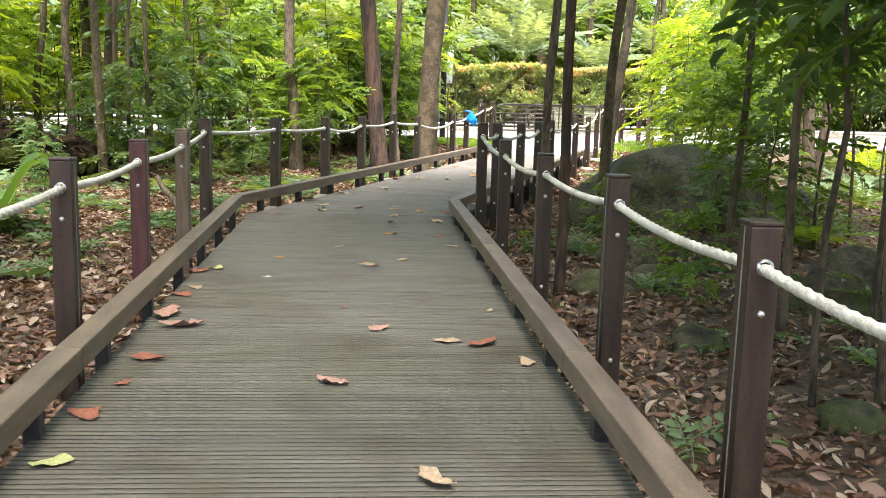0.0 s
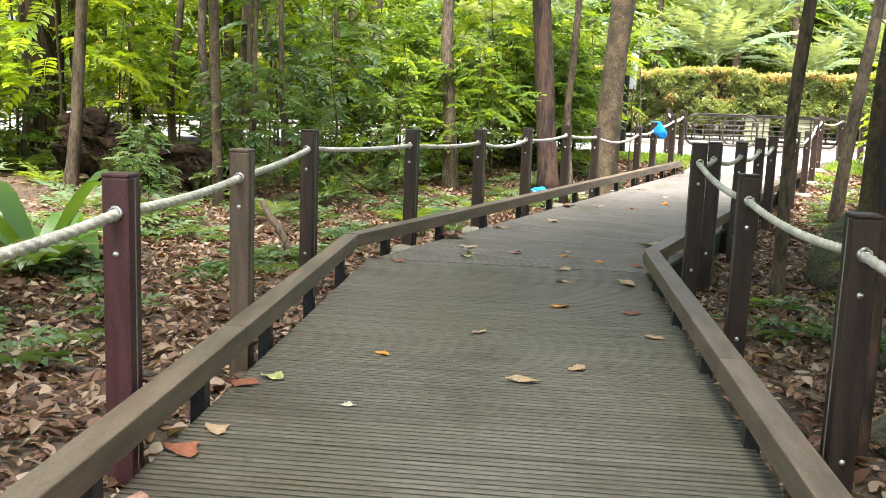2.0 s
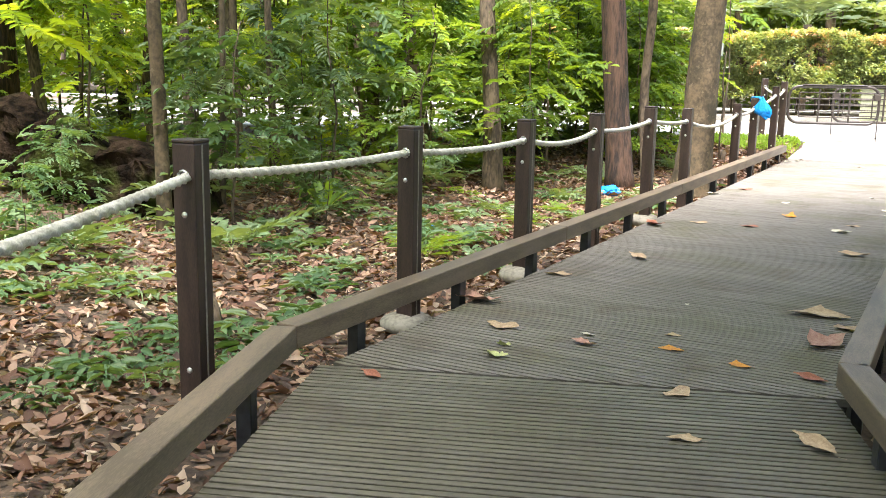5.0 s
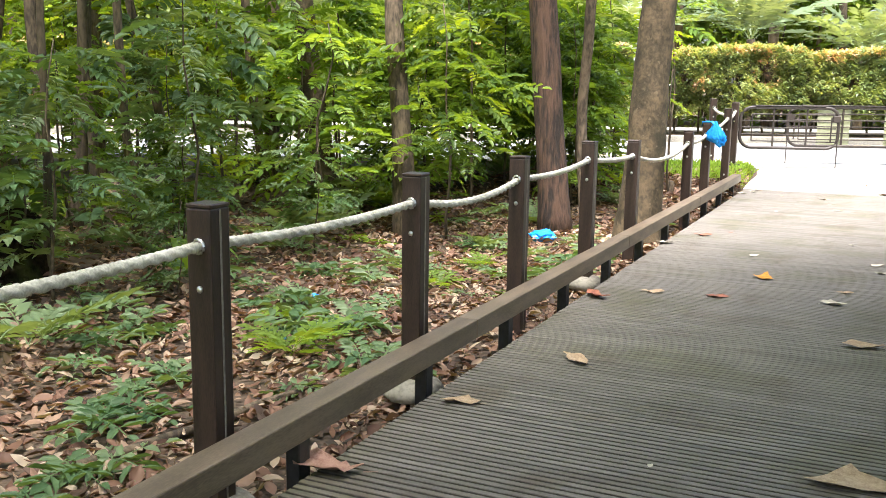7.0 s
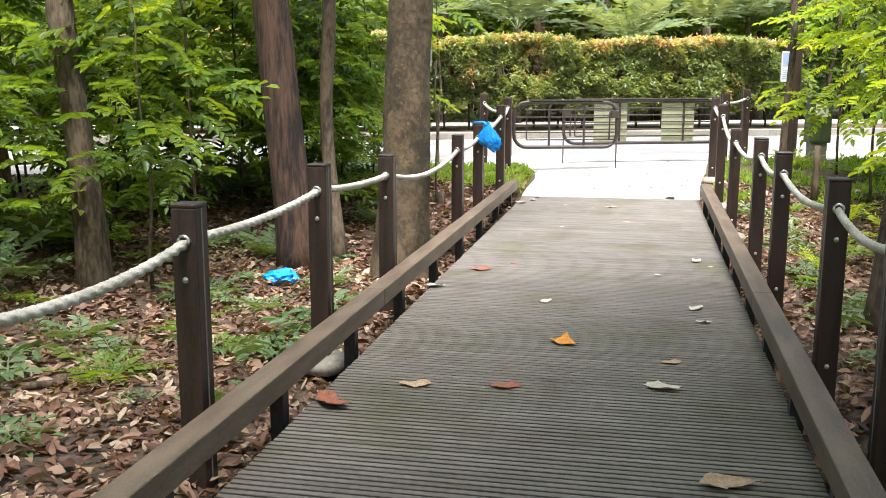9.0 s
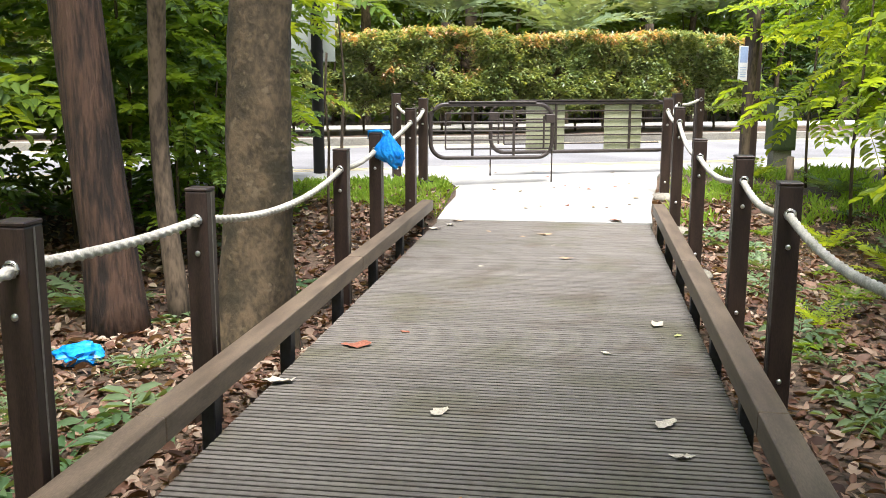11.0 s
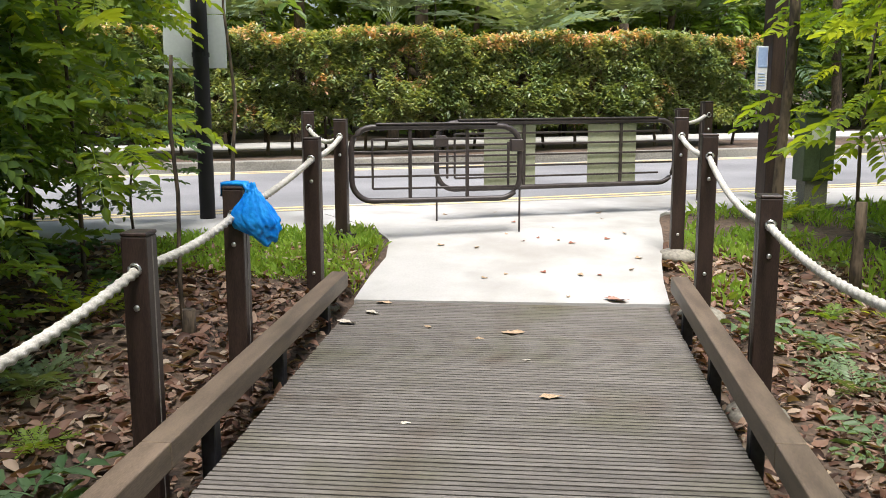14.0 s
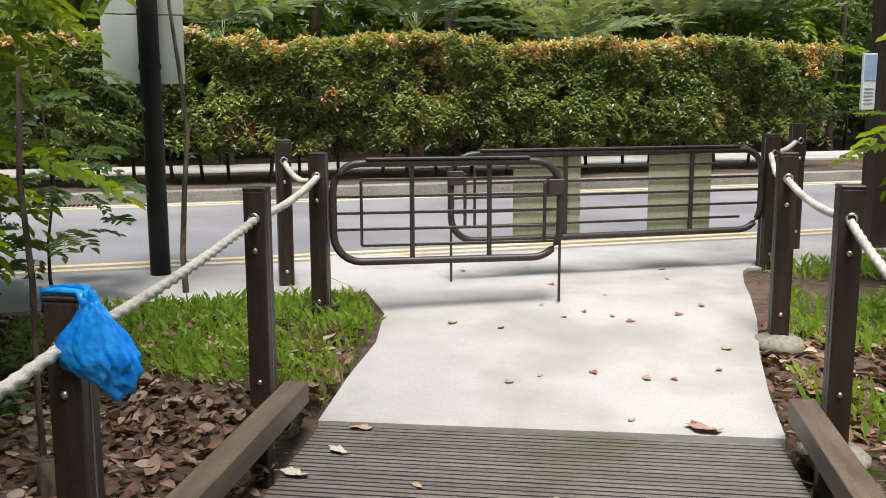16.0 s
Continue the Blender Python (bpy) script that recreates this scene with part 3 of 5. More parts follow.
def gate(name, a, b, z0, z1, uprights, label, panels=(), latch_at_end=True):
    a, b = Vector((*a, 0)), Vector((*b, 0))
    w = (b - a).length
    g = new(name)
    g.matrix_basis = pose(a.x, a.y, 0, 0, 0, math.degrees(math.atan2(b.y - a.y, b.x - a.x)))
    tagged(g, label, "gate", "barrier gates")
    part("frame", tube(rounded(w, z0, z1, 0.17), 0.024, 10, False), M_GATE, g, smooth=True)
    part("top_cap", box(0.2, w - 0.2, -0.03, 0.03, z1 + 0.018, z1 + 0.034, 0.004), M_GATE, g)
    dz = (z1 - z0) / 6
    inset = 0.17
    for i in range(1, 6):
        lo = inset if i in (1, 5) else 0.02
        hi = w - (inset if i in (1, 5) and not latch_at_end else 0.03)
        part("bar", box(lo, hi, -0.007, 0.007, z0 + dz * i - 0.009, z0 + dz * i + 0.009, 0.003), M_GATE, g)
    part("end_upright", box(inset - 0.009, inset + 0.009, -0.009, 0.009, z0 + dz, z0 + dz * 5, 0.003), M_GATE, g)
    for u in uprights:
        part("upright", box(w * u - 0.014, w * u + 0.014, -0.011, 0.011, z0 + 0.01, z1 - 0.01, 0.003), M_GATE, g)
    e = w if latch_at_end else 0.0
    s = -1 if latch_at_end else 1
    part("latch", box(e - 0.085 if latch_at_end else e - 0.02, e + 0.02 if latch_at_end else e + 0.085, -0.035, 0.035, z1 - 0.21, z1 - 0.11, 0.006), M_GATE, g)
    part("drop_bolt", bar((e, 0, 0.2), (e, 0, z1 - 0.12), 0.009), M_GATE, g)
    part("inner_upright", box(e + s * 0.1 - 0.01, e + s * 0.1 + 0.01, -0.01, 0.01, z0 + dz, z1 - 0.13, 0.003), M_GATE, g)
    for u0, u1 in panels:
        part("panel", box(w * u0, w * u1, 0.016, 0.022, z0 + 0.02, z1 - 0.03, 0.002), M_PANEL, g, "olive green sheet panel")
    return g


gate("barrier_gate", (-3.09, 17.80), (-1.74, 18.20), 0.49, 1.09, (0.34, 0.68), "dark brown tubular steel gate leaf, closed")
gate("barrier_gate", (-2.50, 18.72), (-0.28, 19.62), 0.49, 1.09, (0.35, 0.76), "dark brown tubular steel gate leaf with two green panels", ((0.19, 0.40), (0.62, 0.83)), False)
bm = join(tube([(-3.17, 17.78, 0.20), (-3.17, 17.78, 0.235)], 0.115, 20))
tagged(new("post_collar", finish("post_collar", bm, M_GATE, False)), "round black rubber collar at a post foot", "collar")

# ---------------------------------------------------------------- sign, cabinet, notice post
def build_sign():
    s = new("road_sign")
    s.matrix_basis = pose(-4.66, 18.75, 0, 0, 0, 24)
    tagged(s, "back of a grey road sign on a black pole", "sign")
    part("pole", tube([(0, 0, 0.1), (0, 0, 4.2)], 0.072, 16), M_BLACK, s, smooth=True)
    part("plate", box(-0.32, 0.24, 0.082, 0.089, 1.58, 2.06, 0.002), M_SIGN, s)
    part("plate", box(-0.33, 0.25, 0.082, 0.089, 2.07, 2.50, 0.002), M_SIGN, s)
    for z in (1.7, 2.3):
        part("clamp", tube([(0, 0, z - 0.02), (0, 0, z + 0.02)], 0.08, 16), M_BLACK, s)


def build_notice():
    s = new("notice_post")
    s.matrix_basis = pose(0.80, 20.7, 0, 0, 0, 24)
    tagged(s, "brown post carrying a white and blue notice", "sign")
    part("post", box(-0.02, 0.15, -0.085, 0.085, 0.0, 2.8, 0.008), M_POST, s)
    board = part("board", box(-0.155, -0.022, -0.02, 0.005, 1.36, 1.82, 0.003), M_WHITE, s)
    part("print", box(-0.145, -0.032, -0.024, -0.0205, 1.6, 1.805), M_BLUE, board, "pale blue print")
    for i in range(5):
        part("text_bar", box(-0.135, -0.05, -0.024, -0.0205, 1.41 + 0.03 * i, 1.418 + 0.03 * i), M_BLUE, board)


def build_cabinet():
    c = new("utility_cabinet")
    c.matrix_basis = pose(1.17, 20.15, 0.14, 0, 0, 12) @ Matrix.Diagonal((0.5, 0.6, 0.66, 1))
    tagged(c, "dark green metal utility cabinet beside the road", "cabinet")
    part("body", box(-0.32, 0.32, -0.2, 0.2, 0.5, 1.5, 0.01), M_CABINET, c)
    part("roof", box(-0.35, 0.35, -0.23, 0.23, 1.5, 1.55, 0.012), M_CABINET, c)
    part("plinth", box(-0.24, 0.24, -0.16, 0.16, -0.1, 0.5, 0.006), M_KERB, c)
    for sx in (-1, 1):
        part("door", box(sx * 0.155 - 0.145, sx * 0.155 + 0.145, -0.212, -0.202, 0.55, 1.45, 0.004), M_CABINET, c)
    part("notice", box(-0.2, 0.18, -0.222, -0.213, 1.08, 1.36), M_WHITE, c, "white notice plate")


build_sign()
build_notice()
build_cabinet()
g = new("drain_grate", finish("drain_grate", join(*[box(i * 0.05, i * 0.05 + 0.028, -0.14, 0.14, 0.0, 0.012) for i in range(40)]), M_BLACK))
p = road_xy(-5.4, ROAD_W - 0.02)
g.matrix_basis = pose(p[0], p[1], 0.19, 0, 0, 24)
tagged(g, "black slotted drain grate at the kerb", "drain", kind="structure")


# ---------------------------------------------------------------- hedge
HEDGE_A0, HEDGE_A1, HEDGE_O0, HEDGE_O1 = -16.0, 7.6, ROAD_W + 0.85, ROAD_W + 2.2


def build_hedge():
    rng = random.Random(5)
    h = new("hedge")
    tagged(h, "tall clipped hedge with orange young leaves on top", "hedge")
    leaves, young = [], []
    kinds = []
    for k in range(6):
        spray = [placed(leaflet4(rng.uniform(0.055, 0.09), rng.uniform(0.028, 0.042)), (rng.uniform(-0.03, 0.03), rng.uniform(-0.02, 0.04), rng.uniform(-0.05, 0.05)), rot(rng.uniform(0, 6.28), rng.uniform(-0.7, 0.6))) for _ in range(9)]
        kinds.append(gather(spray))
    for _ in range(30000):
        a = rng.uniform(HEDGE_A0, HEDGE_A1)
        top = 2.26 + 0.13 * noise.noise((a * 0.6, 0, 0)) + 0.13 * noise.noise((a * 2.5, 3, 0)) + 0.07 * noise.noise((a * 7, 5, 0))
        foot = 0.74 + 0.16 * noise.noise((a * 1.7, 8, 0))
        z = foot + (top - foot) * rng.random()
        face = rng.random()
        bulge = 0.34 * noise.noise((a * 1.1, z * 1.3, 2.0)) + 0.16 * noise.noise((a * 3.1, z * 3.1, 5.0))
        if face < 0.62:
            o = HEDGE_O0 + bulge + abs(rng.gauss(0, 0.12)) + (0.3 if z < 1.0 and rng.random() < 0.6 else 0)
        elif face < 0.85:
            z = top - abs(rng.gauss(0, 0.08))
            o = rng.uniform(HEDGE_O0, HEDGE_O1)
        else:
            o = rng.uniform(HEDGE_O0, HEDGE_O1)
        if noise.noise((a * 2.2, z * 2.2, 7.0)) < -0.36 and z < top - 0.25:
            continue
        x, y = road_xy(a, o)
        item = placed(rng.choice(kinds), (x, y, z), rot(rng.uniform(0, 6.28), rng.uniform(-0.6, 0.6)), rng.uniform(0.8, 1.35))
        tip = noise.noise((a * 0.9, 2, 31))
        red = (z > top - 0.12 - 0.25 * max(0, tip) and rng.random() < 0.34 + 0.75 * tip) or (noise.noise((a * 1.3, z * 1.5, 11)) > 0.4 and rng.random() < 0.35)
        (young if red else leaves).append(item)
    V, Q = gather(leaves)
    part("foliage", np_mesh("foliage", V, Q, M_HEDGE), None, h)
    V, Q = gather(young)
    part("young_leaves", np_mesh("young_leaves", V, Q, M_HEDGE_RED), None, h, "orange and red young leaves")
    a = HEDGE_A0
    while a < HEDGE_A1:
        x, y = road_xy(a, (HEDGE_O0 + HEDGE_O1) / 2 + rng.uniform(-0.2, 0.2))
        pts = [(x, y, 0.2)]
        for k in range(1, 6):
            pts.append((pts[-1][0] + rng.uniform(-0.05, 0.05), pts[-1][1] + rng.uniform(-0.05, 0.05), 0.2 + 0.36 * k))
        part("stem", tube(pts, [0.03 - 0.004 * k for k in range(6)], 6), M_BARK, h)
        a += rng.uniform(0.35, 0.6)
    # dense inner twigs
    items = []
    for _ in range(2600):
        x, y = road_xy(rng.uniform(HEDGE_A0, HEDGE_A1), rng.uniform(HEDGE_O0 + 0.3, HEDGE_O1 - 0.1))
        z = rng.uniform(0.9, 2.0)
        v, q = leaflet4(rng.uniform(0.2, 0.4), rng.uniform(0.06, 0.12))
        items.append(placed((v, q), (x, y, z), rot(rng.uniform(0, 6.28), rng.uniform(-1.2, 1.2), rng.uniform(-1, 1))))
    V, Q = gather(items)
    tagged(part("inner_twig", np_mesh("inner_twig", V, Q, M_BARK), None, h, "brown inner twigs"), kind="stuff")


build_hedge()


# ---------------------------------------------------------------- trees
def wavy(base, top, n, amp, seed):
    rng = random.Random(seed)
    a, b = Vector(base), Vector(top)
    pts = []
    for i in range(n + 1):
        t = i / n
        p = a.lerp(b, t)
        p += Vector((amp * noise.noise((seed * 3.1, t * 3.0, 0)), amp * noise.noise((seed * 1.7, t * 3.0, 9)), 0)) * min(1, t * 3)
        pts.append(p)
    return pts


def trunk_bm(base, top, r0, r1, seed, flare=1.5, amp=0.15, sides=14, n=22):
    pts = wavy(base, top, n, amp, seed)
    radii = []
    for i in range(n + 1):
        t = i / n
        r = r0 + (r1 - r0) * t
        h = (pts[i] - pts[0]).z
        radii.append(r * (1 + (flare - 1) * math.exp(-h / 0.35)))
    bm = tube(pts, radii, sides)
    for v in bm.verts:
        d = noise.noise((v.co.x * 5, v.co.y * 5, v.co.z * 1.3 + seed))
        v.co += Vector((v.co.x - base[0], v.co.y - base[1], 0)).normalized() * (d * 0.16 + 0.1 * noise.noise((v.co.x * 13, v.co.y * 13, v.co.z * 5 + seed)) * (sides > 18)) * r0
    return bm


CROWNS = [crown_mesh(40 + i, 150, 2.4, 1.0, 0, 0.15, 0.06, M_LEAF if i < 2 else M_LEAF_LIGHT, "crown") for i in range(3)]
# dense crown, unseen overhead, added to shade the deck and forest floor
CROWNS.append(crown_mesh(48, 900, 3.2, 1.0, 0, 0.16, 0.065, M_LEAF, "crown"))


def tree(base, top, r0, r1, seed, bark, label, crown=0, crown_scale=1.0, limbs=4, **kw):
    """Trunk with limbs and a broken crown high up."""
    rng = random.Random(seed)
    t = new("tree")
    t.location = base
    rel = (top[0] - base[0], top[1] - base[1], top[2] - base[2])
    tagged(t, label, "tree")
    part("trunk", trunk_bm((0, 0, -0.15), rel, r0, r1, seed, **kw), bark, t, smooth=True)
    for k in range(limbs):
        f = rng.uniform(0.72, 0.98)
        p = Vector(rel) * f
        q = p + Vector((rng.uniform(-1.8, 1.8), rng.uniform(-1.8, 1.8), rng.uniform(0.6, 1.6))) * crown_scale
        part("limb", tube(wavy(p, q, 6, 0.2, seed + k), [r1 * (0.8 - 0.1 * i) for i in range(7)], 7), bark, t, smooth=True)
    c = part("crown", CROWNS[crown % 4], None, t)
    c.matrix_local = pose(rel[0], rel[1], rel[2] + 0.3, 0, 0, rng.uniform(0, 360)) @ Matrix.Diagonal((crown_scale, crown_scale, crown_scale * 0.8, 1))
    return t


def gz(x, y):
    return (x, y, ground_z(x, y))


# trees that are passed, each by its own bark
tree(gz(-3.31, 12.5), (-2.95, 12.75, 7.5), 0.197, 0.14, 3, M_BARK_PALE, "stout tree with pale mottled bark close to the boardwalk", 0, 0.8, flare=1.7, amp=0.07, sides=28, n=40)
tree(gz(-4.22, 12.62), (-5.05, 12.9, 7.5), 0.165, 0.12, 4, M_BARK_RED, "tree with dark reddish flaking bark", 3, 0.75, flare=1.3, amp=0.06, sides=18)
tree(gz(-3.98, 13.0), (-4.25, 12.9, 6.5), 0.06, 0.05, 9, M_BARK, "slender curved tree beside a larger one", 2, 0.7, amp=0.4)
tree(gz(-7.25, 12.9), (-9.0, 13.8, 7.5), 0.15, 0.12, 5, M_BARK_PALE, "leaning tree with pale smooth bark", 2, 1.1, amp=0.12, sides=16)
tree(gz(-8.4, 13.3), (-8.9, 13.9, 7.0), 0.10, 0.08, 6, M_BARK, "slender forest tree with brown bark", 0, 1.0)
tree(gz(-6.45, 7.0), (-6.75, 7.1, 6.2), 0.06, 0.05, 7, M_BARK_PALE, "slender pale tree near the boardwalk", 3, 0.9, amp=0.1)
tree(gz(0.77, 2.09), (0.82, 2.2, 6.5), 0.038, 0.033, 8, M_BARK_RED, "slender dark tree behind the rope fence", 3, 1.0, flare=1.2, amp=0.16)
tree(gz(0.07, 5.7), (0.2, 5.6, 6.8), 0.05, 0.042, 10, M_BARK, "slender dark brown tree near the boardwalk", 3, 1.0, flare=1.3, amp=0.1)
tree(gz(0.6, 6.6), (0.85, 6.9, 6.8), 0.06, 0.045, 12, M_BARK_PALE, "slender leaning tree with pale bark", 3, 0.9, amp=0.14)
tree(gz(0.16, 11.6), (0.75, 11.9, 6.8), 0.085, 0.06, 13, M_BARK, "slender leaning tree beside the fence", 0, 0.8, amp=0.12)
tree(gz(0.5, 18.75), (0.7, 18.8, 6.5), 0.044, 0.04, 15, M_BARK, "slender crooked roadside tree with grey brown bark", 2, 0.7, amp=0.2)
tree(gz(-10.4, 12.2), (-10.7, 12.7, 7.0), 0.10, 0.08, 16, M_BARK, "slender forest tree with brown bark", 1, 1.0)
tree(gz(-9.6, 10.6), (-10.0, 10.9, 7.0), 0.075, 0.06, 17, M_BARK, "slender forest tree with brown bark", 2, 1.0)

tree(gz(-12.1, 9.5), (-12.3, 9.7, 7.5), 0.34, 0.27, 18, M_BARK_RED, "broad dark forest tree with ridged bark", 1, 1.0, flare=1.5, amp=0.15, sides=20)
tree(gz(2.7, 0.4), (2.5, 0.6, 6.4), 0.034, 0.028, 46, M_BARK, "slender forest tree with brown bark", 3, 0.85, amp=0.14, sides=10)
tree(gz(2.0, 4.4), (2.1, 4.3, 6.4), 0.035, 0.028, 47, M_BARK, "thin dark forest tree behind a boulder", 0, 0.6, amp=0.16, sides=8)
tree(gz(2.3, 1.8), (2.35, 1.7, 6.2), 0.03, 0.024, 48, M_BARK, "thin dark forest tree among saplings", 0, 0.6, amp=0.16, sides=8)
# added tree, its unseen crown meant to shade the fallen log
tree(gz(-8.9, 7.0), (-8.4, 7.2, 5.2), 0.08, 0.06, 45, M_BARK, "slender forest tree with brown bark", 0, 0.6)
tree(gz(-8.17, 9.96), (-8.28, 9.85, 6.2), 0.050, 0.040, 81, M_BARK, "thin pale brown forest tree among saplings", 0, 0.5, amp=0.12, sides=10)
tree(gz(-8.52, 11.65), (-9.49, 10.83, 6.2), 0.055, 0.044, 82, M_BARK, "thin pale brown forest tree among saplings", 0, 0.5, amp=0.12, sides=10)
tree(gz(-7.19, 9.50), (-7.34, 9.37, 6.2), 0.040, 0.032, 83, M_BARK, "thin pale brown forest tree among saplings", 0, 0.5, amp=0.12, sides=10)
tree(gz(-8.33, 13.06), (-8.74, 12.76, 6.2), 0.060, 0.048, 84, M_BARK, "thin pale brown forest tree among saplings", 0, 0.5, amp=0.12, sides=10)
tree(gz(-6.79, 8.09), (-6.65, 8.23, 6.2), 0.030, 0.024, 85, M_BARK, "thin pale brown forest tree among saplings", 0, 0.5, amp=0.12, sides=10)
# next three trees stand out of view, added for the shade of their crowns
tree(gz(3.7, -3.2), (3.2, -3.4, 6.6), 0.09, 0.07, 41, M_BARK, "slender forest tree with brown bark", 3, 1.1)
tree(gz(-2.4, -4.6), (-1.8, -4.4, 6.6), 0.09, 0.07, 42, M_BARK, "slender forest tree with brown bark", 3, 1.1)
tree(gz(-4.3, 0.4), (-3.4, 0.4, 6.8), 0.07, 0.06, 43, M_BARK, "slender forest tree with brown bark", 3, 1.1)
tree(gz(3.4, 4.2), (2.8, 4.2, 6.6), 0.06, 0.05, 44, M_BARK, "slender forest tree with brown bark", 3, 1.0)

# further trees of the wood, kept clear of the walk, the road and each other
rng = random.Random(77)
spots = [(-3.31, 12.5), (-4.22, 12.62), (-4.0, 13.0), (-7.25, 12.9), (-8.4, 13.3), (-6.45, 7.0), (0.86, 1.95), (0.08, 5.4), (0.75, 6.6), (0.16, 11.6), (0.75, 18.7)]


def walk_gap(x, y):
    """Metres from the middle of the boardwalk or the path."""
    if y > 4.6:
        return abs(x + 1.75) if y < 19.5 else abs(x + 1.75) + 1
    c = (BL + BR) / 2
    return abs((np.array((x, y)) - c) @ N1)


def free_spot(rng, x0, x1, y0, y1, clear, apart, road=-2.2):
    for _ in range(200):
        x, y = rng.uniform(x0, x1), rng.uniform(y0, y1)
        if walk_gap(x, y) > clear and not (-8.6 < x < -3.5 and 2 < y < 11.5) and off_road(x, y) < road and all((x - a) ** 2 + (y - b) ** 2 > apart ** 2 for a, b in spots):
            spots.append((x, y))
            return x, y
    return None


made = 0
PROTO = []
for i in range(4):
    PROTO.append(tree((200 + 8 * i, -200, 0), (200 + 8 * i + rng.uniform(-0.5, 0.5), -200 + rng.uniform(-0.5, 0.5), 6.8), 0.07 + 0.015 * i, 0.055, 30 + i, M_BARK, "slender forest tree with brown bark", i % 3, 0.6, amp=0.22, sides=10))
for k in range(56):
    zone = (-22, -4.4, -3, 20) if k < 34 else (3.5, 15, -1, 20)
    s = free_spot(rng, *zone, 3.2 if k < 34 else 5.2, 1.1)
    if s:
        p = PROTO[k % 4]
        if made < 4:
            p.matrix_basis = pose(*gz(*s), 0, 0, rng.uniform(0, 360))
        else:
            copy_thing(p, pose(*gz(*s), rng.uniform(-3, 3), rng.uniform(-3, 3), rng.uniform(0, 360)))
        made += 1
        PROTO[k % 4] = p

# trees added beyond the hedge, their unseen open crowns shading the wood
for k in range(8):
    x, y = road_xy(-19 + 4.6 * k + rng.uniform(-0.8, 0.8), ROAD_W + rng.uniform(5.2, 7.0))
    tree((x, y, 0.1), (x + rng.uniform(-0.5, 0.5), y, 7.0), 0.13, 0.09, 60 + k, M_BARK, "added tall roadside tree, its high open crown for shade", 1, 0.9, amp=0.15, sides=10)
# trees beyond the road
for k in range(26):
    a = -34 + k * 2.3 + rng.uniform(-0.7, 0.7)
    x, y = road_xy(a, ROAD_W + rng.uniform(6.0, 13.0))
    copy_thing(PROTO[k % 4], pose(x, y, 0.1, rng.uniform(-3, 3), rng.uniform(-3, 3), rng.uniform(0, 360)))


# ---------------------------------------------------------------- undergrowth
def sapling(seed, height, n, L, pairs, lf, lw, spread, mat, label, low=0.2):
    s = new("sapling")
    tagged(s, label, "sapling", "saplings of the undergrowth")
    part("stem", tube(wavy((0, 0, -0.1), (0.1, 0.05, height), 7, 0.15, seed), [0.022 - 0.0022 * i for i in range(8)], 6), M_BARK, s, smooth=True)
    part("foliage", leafy_stem(seed, height, n, L, pairs, lf, lw, spread, mat, "foliage", low, False), None, s)
    return s


SAPLINGS = [sapling(1, 3.6, 84, 0.5, 7, 0.135, 0.062, 1.25, M_LEAF_LIGHT, "leafy sapling with light green feathered leaves", 0.3),
            sapling(2, 3.0, 90, 0.48, 6, 0.14, 0.07, 1.1, M_LEAF, "leafy sapling with mid green feathered leaves", 0.3),
            sapling(3, 4.2, 96, 0.55, 8, 0.13, 0.058, 1.4, M_LEAF_LIGHT, "tall leafy sapling with yellow green leaves", 0.35),
            sapling(4, 2.2, 80, 0.42, 6, 0.125, 0.06, 0.9, M_LEAF, "bushy sapling with dark green leaves"),
            sapling(5, 2.6, 64, 0.52, 7, 0.15, 0.075, 1.0, M_LEAF_GREY, "sapling with glossy grey green leaves"),
            sapling(6, 2.7, 16, 0.6, 7, 0.16, 0.07, 0.25, M_LEAF, "thin young tree with drooping leaves at its top", 0.8),
            sapling(7, 3.5, 62, 0.5, 7, 0.14, 0.06, 1.05, M_LEAF, "thin sapling bare below with dark leaves above", 0.52),
            sapling(8, 3.4, 40, 0.5, 6, 0.17, 0.085, 0.9, M_LEAF_GREY, "thin sapling bare below with glossy grey green leaves", 0.5)]
def fronded(name, seed, n, L, pairs, lf, lw, rise, mat, label, category, group, simple=True, stalk=0.0):
    """A plant whose fronds, each a part, spread from its foot."""
    rng = random.Random(seed)
    p = tagged(new(name), label, category, group)
    kinds = [np_mesh("frond", *frond(rng, L, pairs, lf, lw, 0.7, simple), mat) for _ in range(4)]
    for i in range(n):
        f = part("frond", kinds[i % 4], None, p)
        s_ = rng.uniform(0.65, 1.1)
        f.matrix_local = pose(0, 0, stalk + rng.uniform(0, 0.1), math.degrees(rng.uniform(rise * 0.5, rise)), 0, 360 * i / n + rng.uniform(-25, 25)) @ Matrix.Diagonal((s_, s_, s_, 1))
    if stalk:
        part("trunk", tube([(0, 0, -0.1), (0.01, 0, stalk / 2), (0, 0, stalk + 0.05)], [0.09, 0.075, 0.07], 9), M_BARK, p, smooth=True)
    return p


LOW = ("shrub", "low shrubs")
TINY = ("seedling", "seedlings on the forest floor")
SHRUBS = [fronded("fern_shrub", 11, 12, 0.62, 9, 0.14, 0.045, 1.0, M_LEAF_GREY, "low shrub with grey green feathered fronds", *LOW),
          fronded("fern_shrub", 12, 13, 0.5, 8, 0.12, 0.045, 0.9, M_LEAF, "low shrub with mid green feathered fronds", *LOW),
          fronded("fern_shrub", 13, 11, 0.75, 10, 0.15, 0.05, 1.1, M_LEAF_LIGHT, "low shrub with light green feathered fronds", *LOW)]
